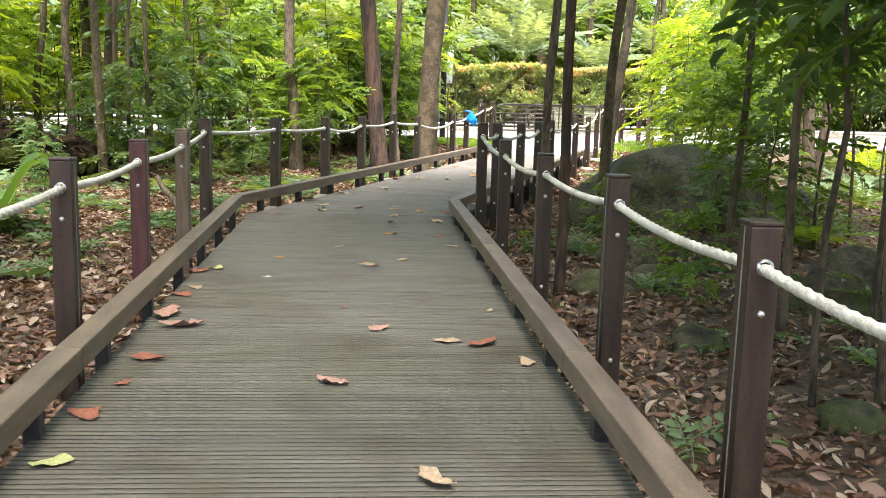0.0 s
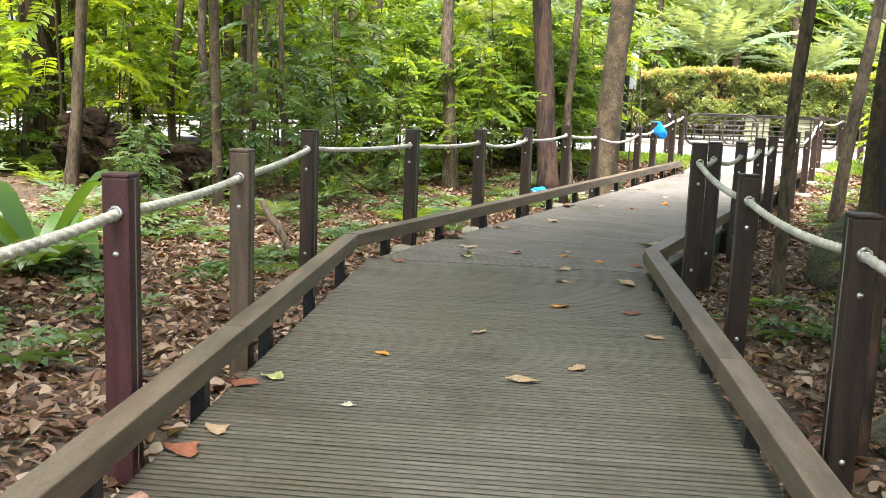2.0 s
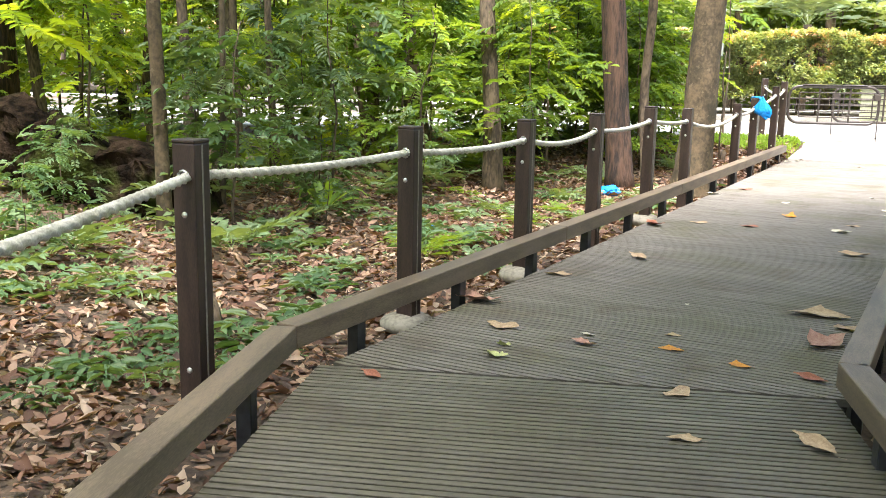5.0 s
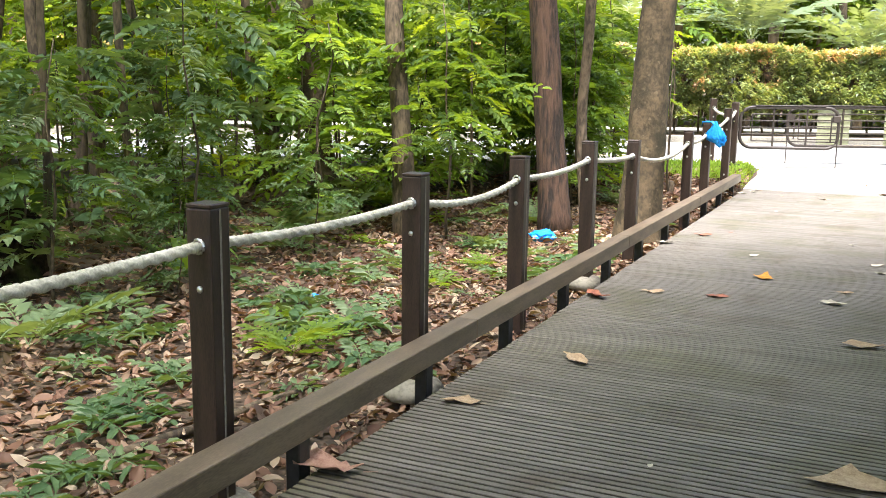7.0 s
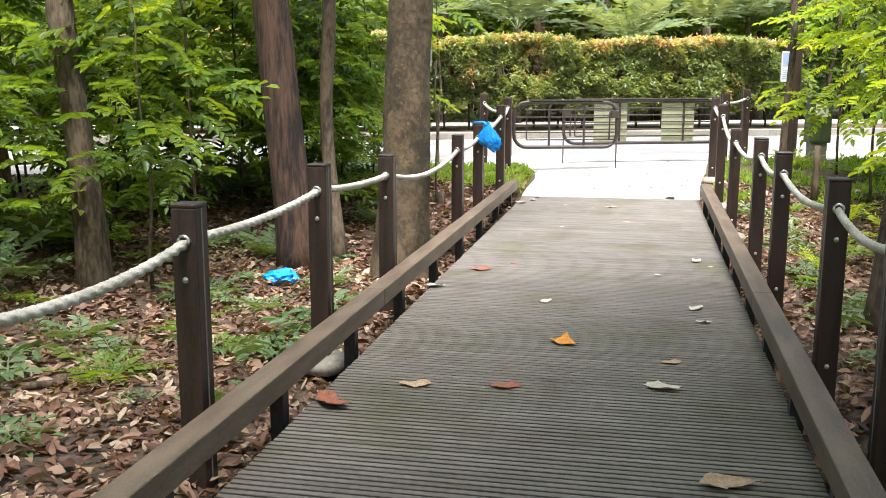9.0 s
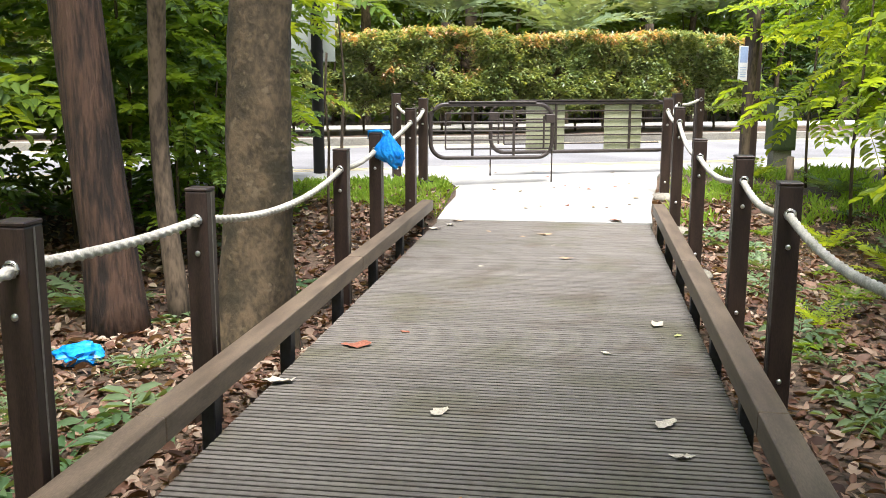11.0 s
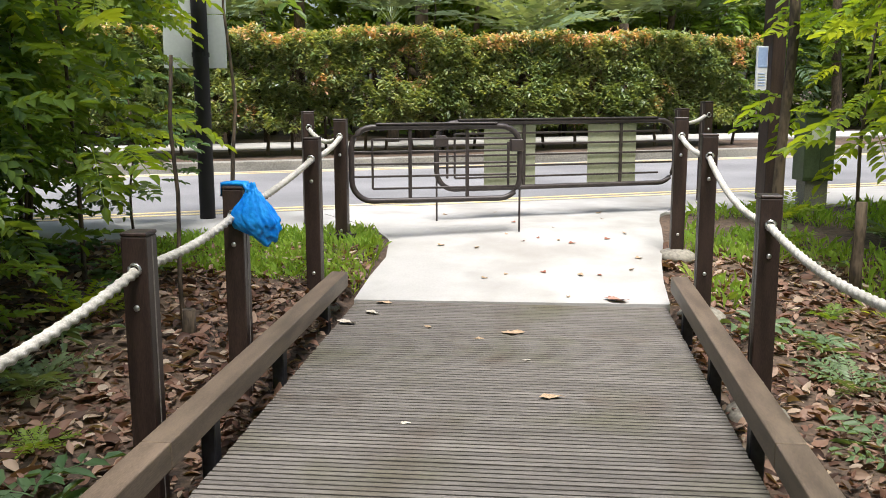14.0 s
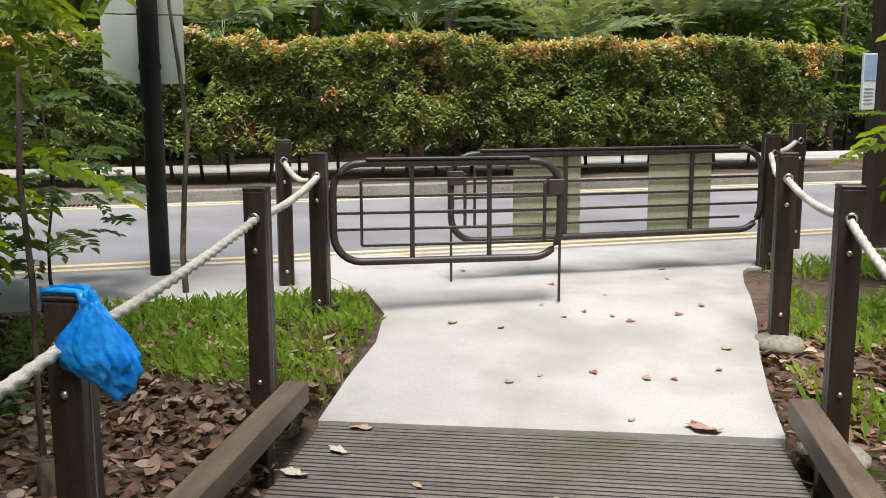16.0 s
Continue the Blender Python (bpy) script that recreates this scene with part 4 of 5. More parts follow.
SEEDLINGS = [fronded("seedling", 21, 6, 0.24, 3, 0.10, 0.045, 0.6, M_LEAF_GREY, "small seedling with broad grey green leaves", *TINY, False),
             fronded("seedling", 22, 7, 0.2, 3, 0.085, 0.04, 0.5, M_LEAF, "small seedling with mid green leaves", *TINY, False),
             fronded("seedling", 23, 5, 0.3, 5, 0.08, 0.035, 0.7, M_LEAF_GREY, "small fern seedling with grey green fronds", *TINY, False)]
first = {}


def plant(protos, i, x, y, s, rz, sink=0.02, tilt=0.0):
    m = pose(x, y, ground_z(x, y) - sink, tilt, 0, rz) if off_road(x, y) < 0 else pose(x, y, 0.28, 0, 0, rz)
    ob = protos[i]
    if ob.name not in first:
        first[ob.name] = True
        ob.matrix_basis = m @ Matrix.Diagonal((s, s, s, 1))
    else:
        c = copy_thing(ob, m)
        c.matrix_basis = m @ Matrix.Diagonal((s, s, s, 1))


rng = random.Random(303)
for k in range(112):
    left = k < 68
    for _ in range(60):
        x, y = (rng.uniform(-24, -6.0), rng.uniform(-1, 19)) if left else (rng.uniform(1.2, 12), rng.uniform(-1, 20))
        if walk_gap(x, y) > (4.6 if left else 3.3) and off_road(x, y) < -2.0 and not (-10.0 < x < -3.5 and 1.5 < y < 11):
            break
    else:
        continue
    near = walk_gap(x, y) < (6.5 if left else 9.5)
    # bright leaf kinds further off paint sunlit foliage, darker kinds stand near
    plant(SAPLINGS, rng.choice((6, 7, 6, 1)) if near else rng.choice((0, 2, 2, 0, 0, 6)), x, y, rng.uniform(0.7, 1.0) if near else rng.uniform(0.9, 1.35), rng.uniform(0, 360))
for k in range(26):
    x, y = road_xy(-21 + 0.72 * k + rng.uniform(-0.35, 0.35), -2.3 - abs(rng.gauss(0, 0.9)))
    if walk_gap(x, y) > 4.2:
        plant(SAPLINGS, rng.choice((3, 3, 1)), x, y, rng.uniform(0.6, 0.95), rng.uniform(0, 360))
for k in range(44):
    x, y = rng.uniform(-16, -8.6), rng.uniform(3, 12)
    plant(SHRUBS, k % 2, x, y, rng.uniform(0.8, 1.4), rng.uniform(0, 360))
for k in range(14):
    plant(SAPLINGS, rng.choice((3, 4, 1)), rng.uniform(-15, -10.4), rng.uniform(3, 10), rng.uniform(0.5, 0.85), rng.uniform(0, 360))
for k in range(150):
    left = k < 92
    for _ in range(60):
        x, y = (rng.uniform(-16, -3.9), rng.uniform(-2, 18)) if left else (rng.uniform(0.1, 9), rng.uniform(-2, 19))
        if walk_gap(x, y) > 2.2 and off_road(x, y) < -1.8:
            break
    else:
        continue
    s = rng.uniform(0.45, 0.75) if walk_gap(x, y) < 3.6 else rng.uniform(0.7, 1.3)
    plant(SHRUBS, rng.choice((0, 0, 1)) if walk_gap(x, y) < 6 else rng.randrange(3), x, y, s, rng.uniform(0, 360))
for k in range(190):
    left = k < 120
    for _ in range(60):
        x, y = (rng.uniform(-9, -3.25), rng.uniform(-3, 17)) if left else (rng.uniform(-0.3, 5), rng.uniform(-3, 17))
        if walk_gap(x, y) > 1.45 and off_road(x, y) < -1.5 and noise.noise((x * 0.7, y * 0.7, 5)) > -0.15 and (y < 10.5 or rng.random() < 0.35):
            break
    else:
        continue
    plant(SEEDLINGS, rng.randrange(3), x, y, rng.uniform(0.6, 1.2), rng.uniform(0, 360))

for i, x, y, s in ((0, 0.15, 15.4, 0.4), (1, 0.55, 14.3, 0.45), (2, 0.9, 16.3, 0.5), (1, 0.35, 16.6, 0.35), (2, 0.1, 13.3, 0.35), (0, 0.85, 12.6, 0.5), (2, 1.2, 15.2, 0.6), (1, 0.3, 18.6, 0.4), (2, 0.75, 19.4, 0.5), (0, -4.1, 14.6, 0.45), (1, -3.8, 14.1, 0.35), (2, -4.3, 15.6, 0.5), (0, -3.75, 11.9, 0.4), (0, -4.0, 11.2, 0.4), (1, -4.3, 10.7, 0.45), (0, -4.6, 11.5, 0.6), (1, -3.9, 10.3, 0.35), (0, -4.9, 10.4, 0.55)):
    plant(SHRUBS, i, x, y, s, 70.0 * i + 50 * y)
for k in range(16):
    plant(SEEDLINGS, k % 3, rng.uniform(-0.2, 1.6), rng.uniform(11.5, 18.0), rng.uniform(0.6, 1.1), rng.uniform(0, 360))

# plants that stand out: by the sign, the gate, the dark tree and the fence
for i, x, y, s in ((0, 1.35, 17.3, 0.9), (2, 1.9, 16.0, 0.9), (0, 1.25, 18.9, 0.85), (2, 2.3, 18.3, 1.0), (1, 1.7, 14.3, 0.9), (0, 1.3, 12.9, 0.8), (1, 2.4, 11.6, 1.0), (0, -4.6, 16.2, 0.8), (1, -5.3, 15.0, 1.0),
                   (0, -5.6, 13.5, 1.0), (1, -5.1, 11.7, 0.8), (3, -6.3, 11.2, 0.95), (1, -4.6, 14.3, 0.75), (1, -6.6, 9.4, 0.4), (4, -6.2, 7.6, 0.7), (7, -8.2, 10.6, 0.9), (6, -10.4, 9.6, 1.0), (7, -7.2, 10.0, 0.6), (4, -7.9, 7.3, 0.35), (4, -6.5, 9.3, 0.5), (4, -7.4, 8.4, 0.6), (4, -5.8, 10.3, 0.42), (4, -5.6, 8.2, 0.28), (7, -6.0, 8.9, 0.7),
                   (6, 3.1, 2.4, 1.0), (7, 3.3, 0.6, 1.0), (6, 3.9, 3.4, 1.0), (7, 2.9, 5.4, 0.9), (1, 1.9, 9.8, 0.8), (6, 2.7, -0.6, 1.0), (1, -5.0, 16.3, 0.95), (3, -5.5, 17.0, 1.0), (3, -5.3, 15.9, 1.1), (1, -6.2, 17.4, 1.1), (7, 2.35, 0.3, 1.05), (6, 2.75, 1.3, 1.1), (7, 3.1, -1.1, 1.1), (6, 3.7, 1.7, 1.2), (7, 4.2, 0.2, 1.2), (1, -5.6, 14.6, 0.9), (3, -6.6, 14.2, 1.0), (1, -7.4, 15.4, 1.0), (3, -6.0, 12.6, 0.7), (5, -4.2, 18.15, 1.0), (3, -4.75, 15.3, 0.8), (1, -5.2, 16.6, 0.75), (3, -5.9, 17.4, 1.0), (1, -5.7, 15.8, 0.9), (3, -4.55, 14.4, 0.6), (4, -5.0, 17.9, 0.6), (4, -6.9, 6.3, 0.36), (3, -7.7, 9.2, 0.8), (4, -6.2, 5.4, 0.3), (4, 2.4, 6.2, 0.5), (3, 0.75, 5.6, 0.3), (4, 1.9, 5.4, 0.35), (3, 1.7, 2.3, 0.35)):
    plant(SAPLINGS, i, x, y, s, 47.0 * i + 31 * x)
PALMS = [fronded("palm", 51, 26, 1.75, 15, 0.3, 0.085, 1.3, M_PALM, "large tree fern like palm with drooping grey green fronds", "palm", "palms behind the hedge", stalk=1.5),
         fronded("palm", 52, 24, 1.5, 13, 0.27, 0.08, 1.2, M_PALM, "palm with drooping green fronds", "palm", "palms behind the hedge", stalk=1.3)]
for i, a, o, z in ((0, 1.6, 3.9, 1.5), (0, -1.6, 4.4, 1.4), (1, 4.6, 4.2, 1.45), (0, 7.4, 5.4, 1.6), (0, 2.9, 6.2, 2.0), (0, -4.2, 6.4, 1.9), (1, -5.6, 5.2, 1.5), (1, -9.5, 5.6, 1.6), (0, 9.5, 6.2, 1.6), (1, -13.5, 5.6, 1.6)):
    x, y = road_xy(a, ROAD_W + o)
    plant(PALMS, i, x, y, z, 40.0 * a)

# undergrowth beyond the road, behind the hedge; darker leaf kinds only, painting its shade
for k in range(100):
    x, y = road_xy(rng.uniform(-34, 26), ROAD_W + rng.uniform(4.9, 12))
    plant(SAPLINGS, rng.choice((1, 3, 4, 1)), x, y, rng.uniform(1.2, 2.1), rng.uniform(0, 360))


# ---------------------------------------------------------------- litter, grass, far woods
def dead_leaf(rng):
    """A curled dead leaf a metre long, to be scaled: pointed oval, cupped across and bent along its midrib."""
    n, W, cup, bend, skew = 4, rng.uniform(0.17, 0.29), rng.uniform(-0.6, 1.2), rng.uniform(-0.5, 1.3), rng.uniform(-0.25, 0.25)
    V, Q = [], []
    for i in range(n + 1):
        t = i / n
        w = W * math.sin(math.pi * min(1, 0.02 + t * 0.96)) ** 0.75 * rng.uniform(0.85, 1.1)
        mid = bend * (t - 0.5) ** 2 * 0.8
        side = skew * (t - 0.5) ** 2
        V += [(-w + side, t - 0.5, mid + cup * w * rng.uniform(0.5, 1.0)), (side, t - 0.5, mid), (w + side, t - 0.5, mid + cup * w * rng.uniform(0.5, 1.0))]
        if i:
            o = 3 * (i - 1)
            Q += [(o, o + 1, o + 4, o + 3), (o + 1, o + 2, o + 5, o + 4)]
    return np.array(V), np.array(Q)


def build_litter():
    rng = random.Random(8)
    kinds = []
    for k in range(14):
        kinds.append(dead_leaf(rng))
    out = []
    for k in range(84000):
        left = k < 50000
        if left:
            x, y = -2.85 - abs(rng.gauss(0, 3.2)), rng.uniform(-5, 17.5)
            if y < 4.6:
                x = (BL - D1 * (4.3 - y))[0] - 0.1 - abs(rng.gauss(0, 3.0))
        else:
            x, y = -0.66 + abs(rng.gauss(0, 2.6)), rng.uniform(-5, 18)
            if y < 4.9:
                x = (BR - D1 * (4.98 - y))[0] + 0.12 + abs(rng.gauss(0, 2.6))
        if walk_gap(x, y) < 1.06 or off_road(x, y) > -1.4:
            continue
        s = 0.035 + 0.085 * rng.random() ** 2
        out.append(placed(rng.choice(kinds), (x, y, ground_z(x, y) + rng.uniform(0.006, 0.045)), rot(rng.uniform(0, 6.28), rng.gauss(0, 0.34), rng.gauss(0, 0.4)), s))
    V, Q = gather(out)
    tagged(new("leaf_litter", np_mesh("leaf_litter", V, Q, M_LITTER, True)), "brown and reddish dead leaves covering the forest floor", "leaf litter", kind="stuff")


def build_grass():
    rng = random.Random(9)
    out = []
    for k in range(15000):
        if k < 9500:
            x, y = rng.uniform(-4.75, -2.8), rng.uniform(16.6, 19.5)
            if x > -2.83 - 0.5 * ease(17.7, 18.7, y):
                continue
        else:
            x, y = rng.uniform(-0.6, 2.2), rng.uniform(16.6, 20.5)
            if x < -0.5 + 0.1 * (y - 17):
                continue
        if off_road(x, y) > -1.3 or noise.noise((x * 1.3, y * 1.3, 3)) < (rng.uniform(-0.6, -0.2) + 0.7 * (1 - ease(16.3, 17.0, y)) + 0.4 * (1 - ease(-4.75, -4.2, x)) if k < 9500 else -0.02):
            continue
        L = rng.uniform(0.045, 0.11) * (1.3 if k >= 9500 else 1)
        v = np.array([(-0.004, 0, 0), (0.004, 0, 0), (0.003, L * 0.45, L * 0.6), (-0.001, L * 0.9, L * 0.7)])
        out.append(placed((v, np.array([(0, 1, 2, 3)])), (x, y, ground_z(x, y)), rot(rng.uniform(0, 6.28), rng.uniform(-0.2, 0.8))))
    V, Q = gather(out)
    tagged(new("grass", np_mesh("grass", V, Q, M_GRASS)), "fresh green grass beside the concrete path", "grass", kind="stuff")


def build_far_woods():
    rng = random.Random(10)
    kinds = [gather([placed(leaflet4(0.5, 0.26), (rng.uniform(-0.5, 0.5), rng.uniform(-0.5, 0.5), rng.uniform(-0.4, 0.4)), rot(rng.uniform(0, 6.28), rng.uniform(-1, 0.7))) for _ in range(14)]) for _ in range(5)]
    out = []
    for k in range(4200):
        a = rng.uniform(0, 2 * math.pi)
        r = rng.uniform(27, 46)
        x, y = -2 + r * math.cos(a), 6 + r * math.sin(a)
        if -2.5 < off_road(x, y) < ROAD_W + 8:
            continue
        z = rng.uniform(0.2, 9.0)
        if noise.noise((x * 0.22, y * 0.22, z * 0.3)) < -0.02:
            continue
        out.append(placed(rng.choice(kinds), (x, y, z), rot(rng.uniform(0, 6.28), rng.uniform(-0.6, 0.6)), rng.uniform(0.8, 1.6)))
    for k in range(4200):
        x, y = road_xy(rng.uniform(-45, 34), ROAD_W + 9 + abs(rng.gauss(0, 5)))
        out.append(placed(rng.choice(kinds), (x, y, rng.uniform(0.2, 7.0)), rot(rng.uniform(0, 6.28), rng.uniform(-0.6, 0.6)), rng.uniform(0.5, 1.1)))
    V, Q = gather(out)
    tagged(new("far_woods", np_mesh("far_woods", V, Q, M_FAR)), "dense green woods in the distance", "woods", kind="stuff")


def build_ground_cover():
    """Countless small plants in patches on the forest floor."""
    rng = random.Random(14)
    kinds = []
    for k in range(6):
        fr = [placed(frond(rng, rng.uniform(0.1, 0.22), rng.choice((2, 3, 4)), rng.uniform(0.06, 0.1), 0.035, 0.6, False), (0, 0, rng.uniform(0, 0.08)), rot(2 * math.pi * i / 6 + rng.uniform(-0.4, 0.4), rng.uniform(0.1, 0.6))) for i in range(6)]
        kinds.append(gather(fr))
    out = []
    while len(out) < 170:
        x, y = (-3.2 - abs(rng.gauss(0, 2.4)), rng.uniform(-3, 17)) if rng.random() < 0.68 else (-0.4 + abs(rng.gauss(0, 2.2)), rng.uniform(-3, 17.5))
        if walk_gap(x, y) < 1.5 or off_road(x, y) > -1.6 or noise.noise((x * 0.6, y * 0.6, 21)) < rng.uniform(-0.4, 0.5) or (y > 10.5 and rng.random() < 0.7):
            continue
        out.append(placed(rng.choice(kinds), (x, y, ground_z(x, y)), rot(rng.uniform(0, 6.28)), rng.uniform(0.8, 1.5)))
    V, Q = gather(out)
    tagged(new("ground_cover", np_mesh("ground_cover", V, Q, M_LEAF_GREY)), "low green seedlings in patches on the forest floor", "ground cover", kind="stuff")


build_ground_cover()
build_litter()
build_grass()
build_far_woods()


# ---------------------------------------------------------------- boulders, log, plants of their own
def boulder(x, y, r, squash, seed, label, mat=None, zoff=0.0):
    bm = bmesh.new()
    bmesh.ops.create_icosphere(bm, subdivisions=4, radius=1.0)
    for v in bm.verts:
        n = noise.fractal(v.co * 0.9 + Vector((seed, 0, 0)), 1.0, 2.0, 4)
        v.co *= 1 + 0.26 * n + 0.05 * noise.fractal(v.co * 4.5 + Vector((seed, 3, 0)), 1.0, 2.0, 3)
        v.co = Vector((v.co.x * r[0], v.co.y * r[1], v.co.z * squash))
    b = new("boulder", finish("boulder", bm, mat or M_ROCK, True))
    b.matrix_basis = pose(x, y, ground_z(x, y) + zoff, 0, 0, seed * 47)
    return tagged(b, label, "boulder", "boulders under the trees")


boulder(1.6, 7.3, (1.45, 1.05), 0.92, 1, "large mossy grey boulder under the trees", zoff=0.1)
boulder(1.15, 3.9, (0.32, 0.28), 0.24, 2, "yellowish mossy rock beside the fence")
boulder(1.45, 3.1, (0.3, 0.25), 0.2, 3, "dark mossy rock on leaf litter")
boulder(1.05, 2.4, (0.28, 0.24), 0.17, 4, "flat mossy rock on leaf litter")
boulder(3.0, 8.6, (0.5, 0.4), 0.4, 5, "grey rock under the trees")
boulder(1.75, 1.2, (0.2, 0.17), 0.14, 6, "low dark mossy rock")
boulder(2.5, 0.1, (0.2, 0.18), 0.15, 7, "low mossy rock on leaf litter")
boulder(3.0, 2.6, (0.6, 0.5), 0.45, 8, "dark rock under the shrubs")


def big_log():
    bm = tube(wavy((-9.6, 7.75, 0.50), (-6.9, 7.45, 0.05), 60, 0.2, 21), [0.40 - 0.0018 * i for i in range(61)], 40)
    for v in bm.verts:
        v.co += Vector((0, 0, 1)) * 0.16 * noise.noise(v.co * 1.7) + Vector((0, 1, 0)) * 0.2 * noise.noise(v.co * 2.3) + Vector((0, 0, 1)) * 0.13 * noise.noise(Vector((v.co.x * 2, v.co.y * 9, v.co.z * 9))) + Vector((0, 1, 0)) * 0.12 * noise.noise(Vector((v.co.x * 3, v.co.y * 7, v.co.z * 12)))
    return tagged(new("fallen_log", finish("fallen_log", bm, M_LOG, True)), "large rotten fallen log with moss", "log")


big_log()
boulder(-8.2, 8.1, (0.9, 0.6), 0.55, 9, "dark flat-topped mossy rock beside a fallen log", M_LOG)
boulder(-7.0, 7.9, (0.4, 0.3), 0.3, 10, "low dark mossy rock", M_LOG)


def strap_leaf(L, W, rise, n=9):
    V, Q = [], []
    for i in range(n + 1):
        t = i / n
        w = W * (0.35 + 0.65 * math.sin(math.pi * min(1, t * 0.85 + 0.1))) * (1 - t ** 6)
        y, z = L * t * (1 - 0.25 * t), L * (rise * t - 0.75 * rise * t * t * t)
        V += [(-w, y, z + w * 0.35), (0, y, z), (w, y, z + w * 0.35)]
        if i:
            o = 3 * (i - 1)
            Q += [(o, o + 1, o + 4, o + 3), (o + 1, o + 2, o + 5, o + 4)]
    return np.array(V), np.array(Q)


def nest_fern(x, y, n, L, W, seed, rise=1.0, mat=M_LEAF):
    rng = random.Random(seed)
    f = new("nest_fern")
    f.matrix_basis = pose(x, y, ground_z(x, y), 0, 0, rng.uniform(0, 360))
    tagged(f, "nest fern with long glossy strap leaves", "fern", "nest ferns")
    for i in range(n):
        v, q = placed(strap_leaf(L * rng.uniform(0.7, 1.1), W * rng.uniform(0.8, 1.1), rng.uniform(0.35, 1.3) * rise), (0, 0, 0), rot(2 * math.pi * i / n + rng.uniform(-0.3, 0.3)))
        part("leaf", np_mesh("leaf", v, q, mat, True), None, f)
    return f


nest_fern(-5.15, 3.2, 11, 0.95, 0.13, 2, 1.4, M_STRAP)
nest_fern(1.55, 9.2, 11, 0.95, 0.07, 3)
nest_fern(2.6, 8.0, 9, 0.9, 0.08, 4)
nest_fern(-6.0, 8.7, 8, 0.6, 0.05, 5)


def branch(name, pts, r, label):
    return tagged(new(name, finish(name, tube([Vector(p) for p in pts], [r * (1 - 0.06 * i) for i in range(len(pts))], 7), M_BARK, True)), label, "branch")


rng = random.Random(31)
for x, y, L, a in ((-4.2, 4.6, 1.3, 20), (-3.9, 5.6, 1.6, 75), (-5.0, 5.2, 1.1, -20), (-4.6, 9.3, 1.2, 50), (0.6, 2.8, 0.9, 130), (0.7, 4.3, 1.0, 40), (-3.6, 1.4, 1.4, 10), (-4.6, 2.4, 1.2, 160), (1.6, -0.4, 0.9, 100), (-4.4, 14.6, 1.0, 70)):
    pts = []
    for i in range(8):
        px, py = x + math.cos(radians(a)) * L * i / 7 + rng.uniform(-0.03, 0.03), y + math.sin(radians(a)) * L * i / 7 + rng.uniform(-0.03, 0.03)
        pts.append((px, py, ground_z(px, py) + 0.03))
    branch("fallen_branch", pts, rng.uniform(0.014, 0.028), "fallen brown branch lying on leaf litter")
branch("cut_stem", [(0.66, 17.05, -0.1), (0.65, 17.05, 0.15), (0.665, 17.06, 0.4), (0.66, 17.05, 0.62)], 0.045, "cut dark stem standing by the fence")
branch("cut_stem", [(-3.62, 15.45, -0.25), (-3.6, 15.45, -0.1), (-3.6, 15.46, 0.02), (-3.59, 15.45, 0.14)], 0.05, "short broken dark stump in the litter")
branch("bare_stem", [(-3.66, 15.55, -0.25), (-3.68, 15.56, 0.3), (-3.66, 15.55, 0.8), (-3.7, 15.58, 1.2), (-3.68, 15.6, 1.6)], 0.014, "thin bare stem rising from the litter")
branch("bent_stump", [(-4.05, 5.0, -0.25), (-4.1, 5.02, -0.1), (-4.2, 5.05, 0.02), (-4.35, 5.1, 0.12), (-4.42, 5.1, 0.25)], 0.038, "bent broken stem standing in the litter")


# blue plastic litter on the forest floor
def crumple(x, y, s, seed, name, label):
    bm = bmesh.new()
    bmesh.ops.create_icosphere(bm, subdivisions=3, radius=1.0)
    for v in bm.verts:
        v.co *= 1 + 0.45 * noise.noise(v.co * 2.2 + Vector((seed, 0, 0)))
        v.co = Vector((v.co.x * s, v.co.y * s * 0.8, v.co.z * s * 0.5))
    b = new(name, finish(name, bm, M_BAG))
    b.location = (x, y, ground_z(x, y) + s * 0.35)
    return tagged(b, label, "plastic bag")


crumple(-4.15, 12.0, 0.13, 1, "plastic_bag", "crumpled bright blue plastic bag on the ground")
crumple(-4.75, 8.65, 0.05, 2, "plastic_scrap", "small scrap of bright blue plastic")
crumple(-4.3, 7.6, 0.03, 3, "plastic_scrap", "small scrap of bright blue plastic")


def hung_bag(x, y, top):
    """A thin creased carrier bag that hangs by its handles from the top of a post."""
    bag = new("carrier_bag")
    bag.matrix_basis = pose(x, y, top)
    tagged(bag, "bright blue plastic carrier bag hanging on a fence post", "plastic bag")
    bm = bmesh.new()
    bmesh.ops.create_icosphere(bm, subdivisions=5, radius=1.0)
    for v in bm.verts:
        c = v.co.copy()
        c *= 1 + 0.22 * noise.noise(c * 1.5 + Vector((4, 0, 0))) + 0.16 * noise.noise(Vector((c.x * 5, c.y * 5, c.z * 1.4))) + 0.06 * noise.noise(c * 8)
        pinch = 0.4 + 0.6 * ease(0.0, 1.5, 1.0 - c.z)
        v.co = Vector((0.105 + c.x * 0.12 * pinch + 0.05 * max(0, -c.z), -0.062 + c.y * 0.042 * pinch, -0.125 + c.z * 0.135))
    part("body", bm, M_BAG, bag, smooth=True)
    for dy in (-0.03, 0.02):
        pts = [(0.09, -0.06, -0.02), (0.058, dy - 0.01, 0.012), (0.0, dy, 0.014), (-0.056, dy, 0.01), (-0.06, dy, -0.05)]
        part("handle", tube(pts, [0.018, 0.012, 0.011, 0.011, 0.006], 6), M_BAG, bag, smooth=True)


hung_bag(-3.05, 14.75, 0.945)

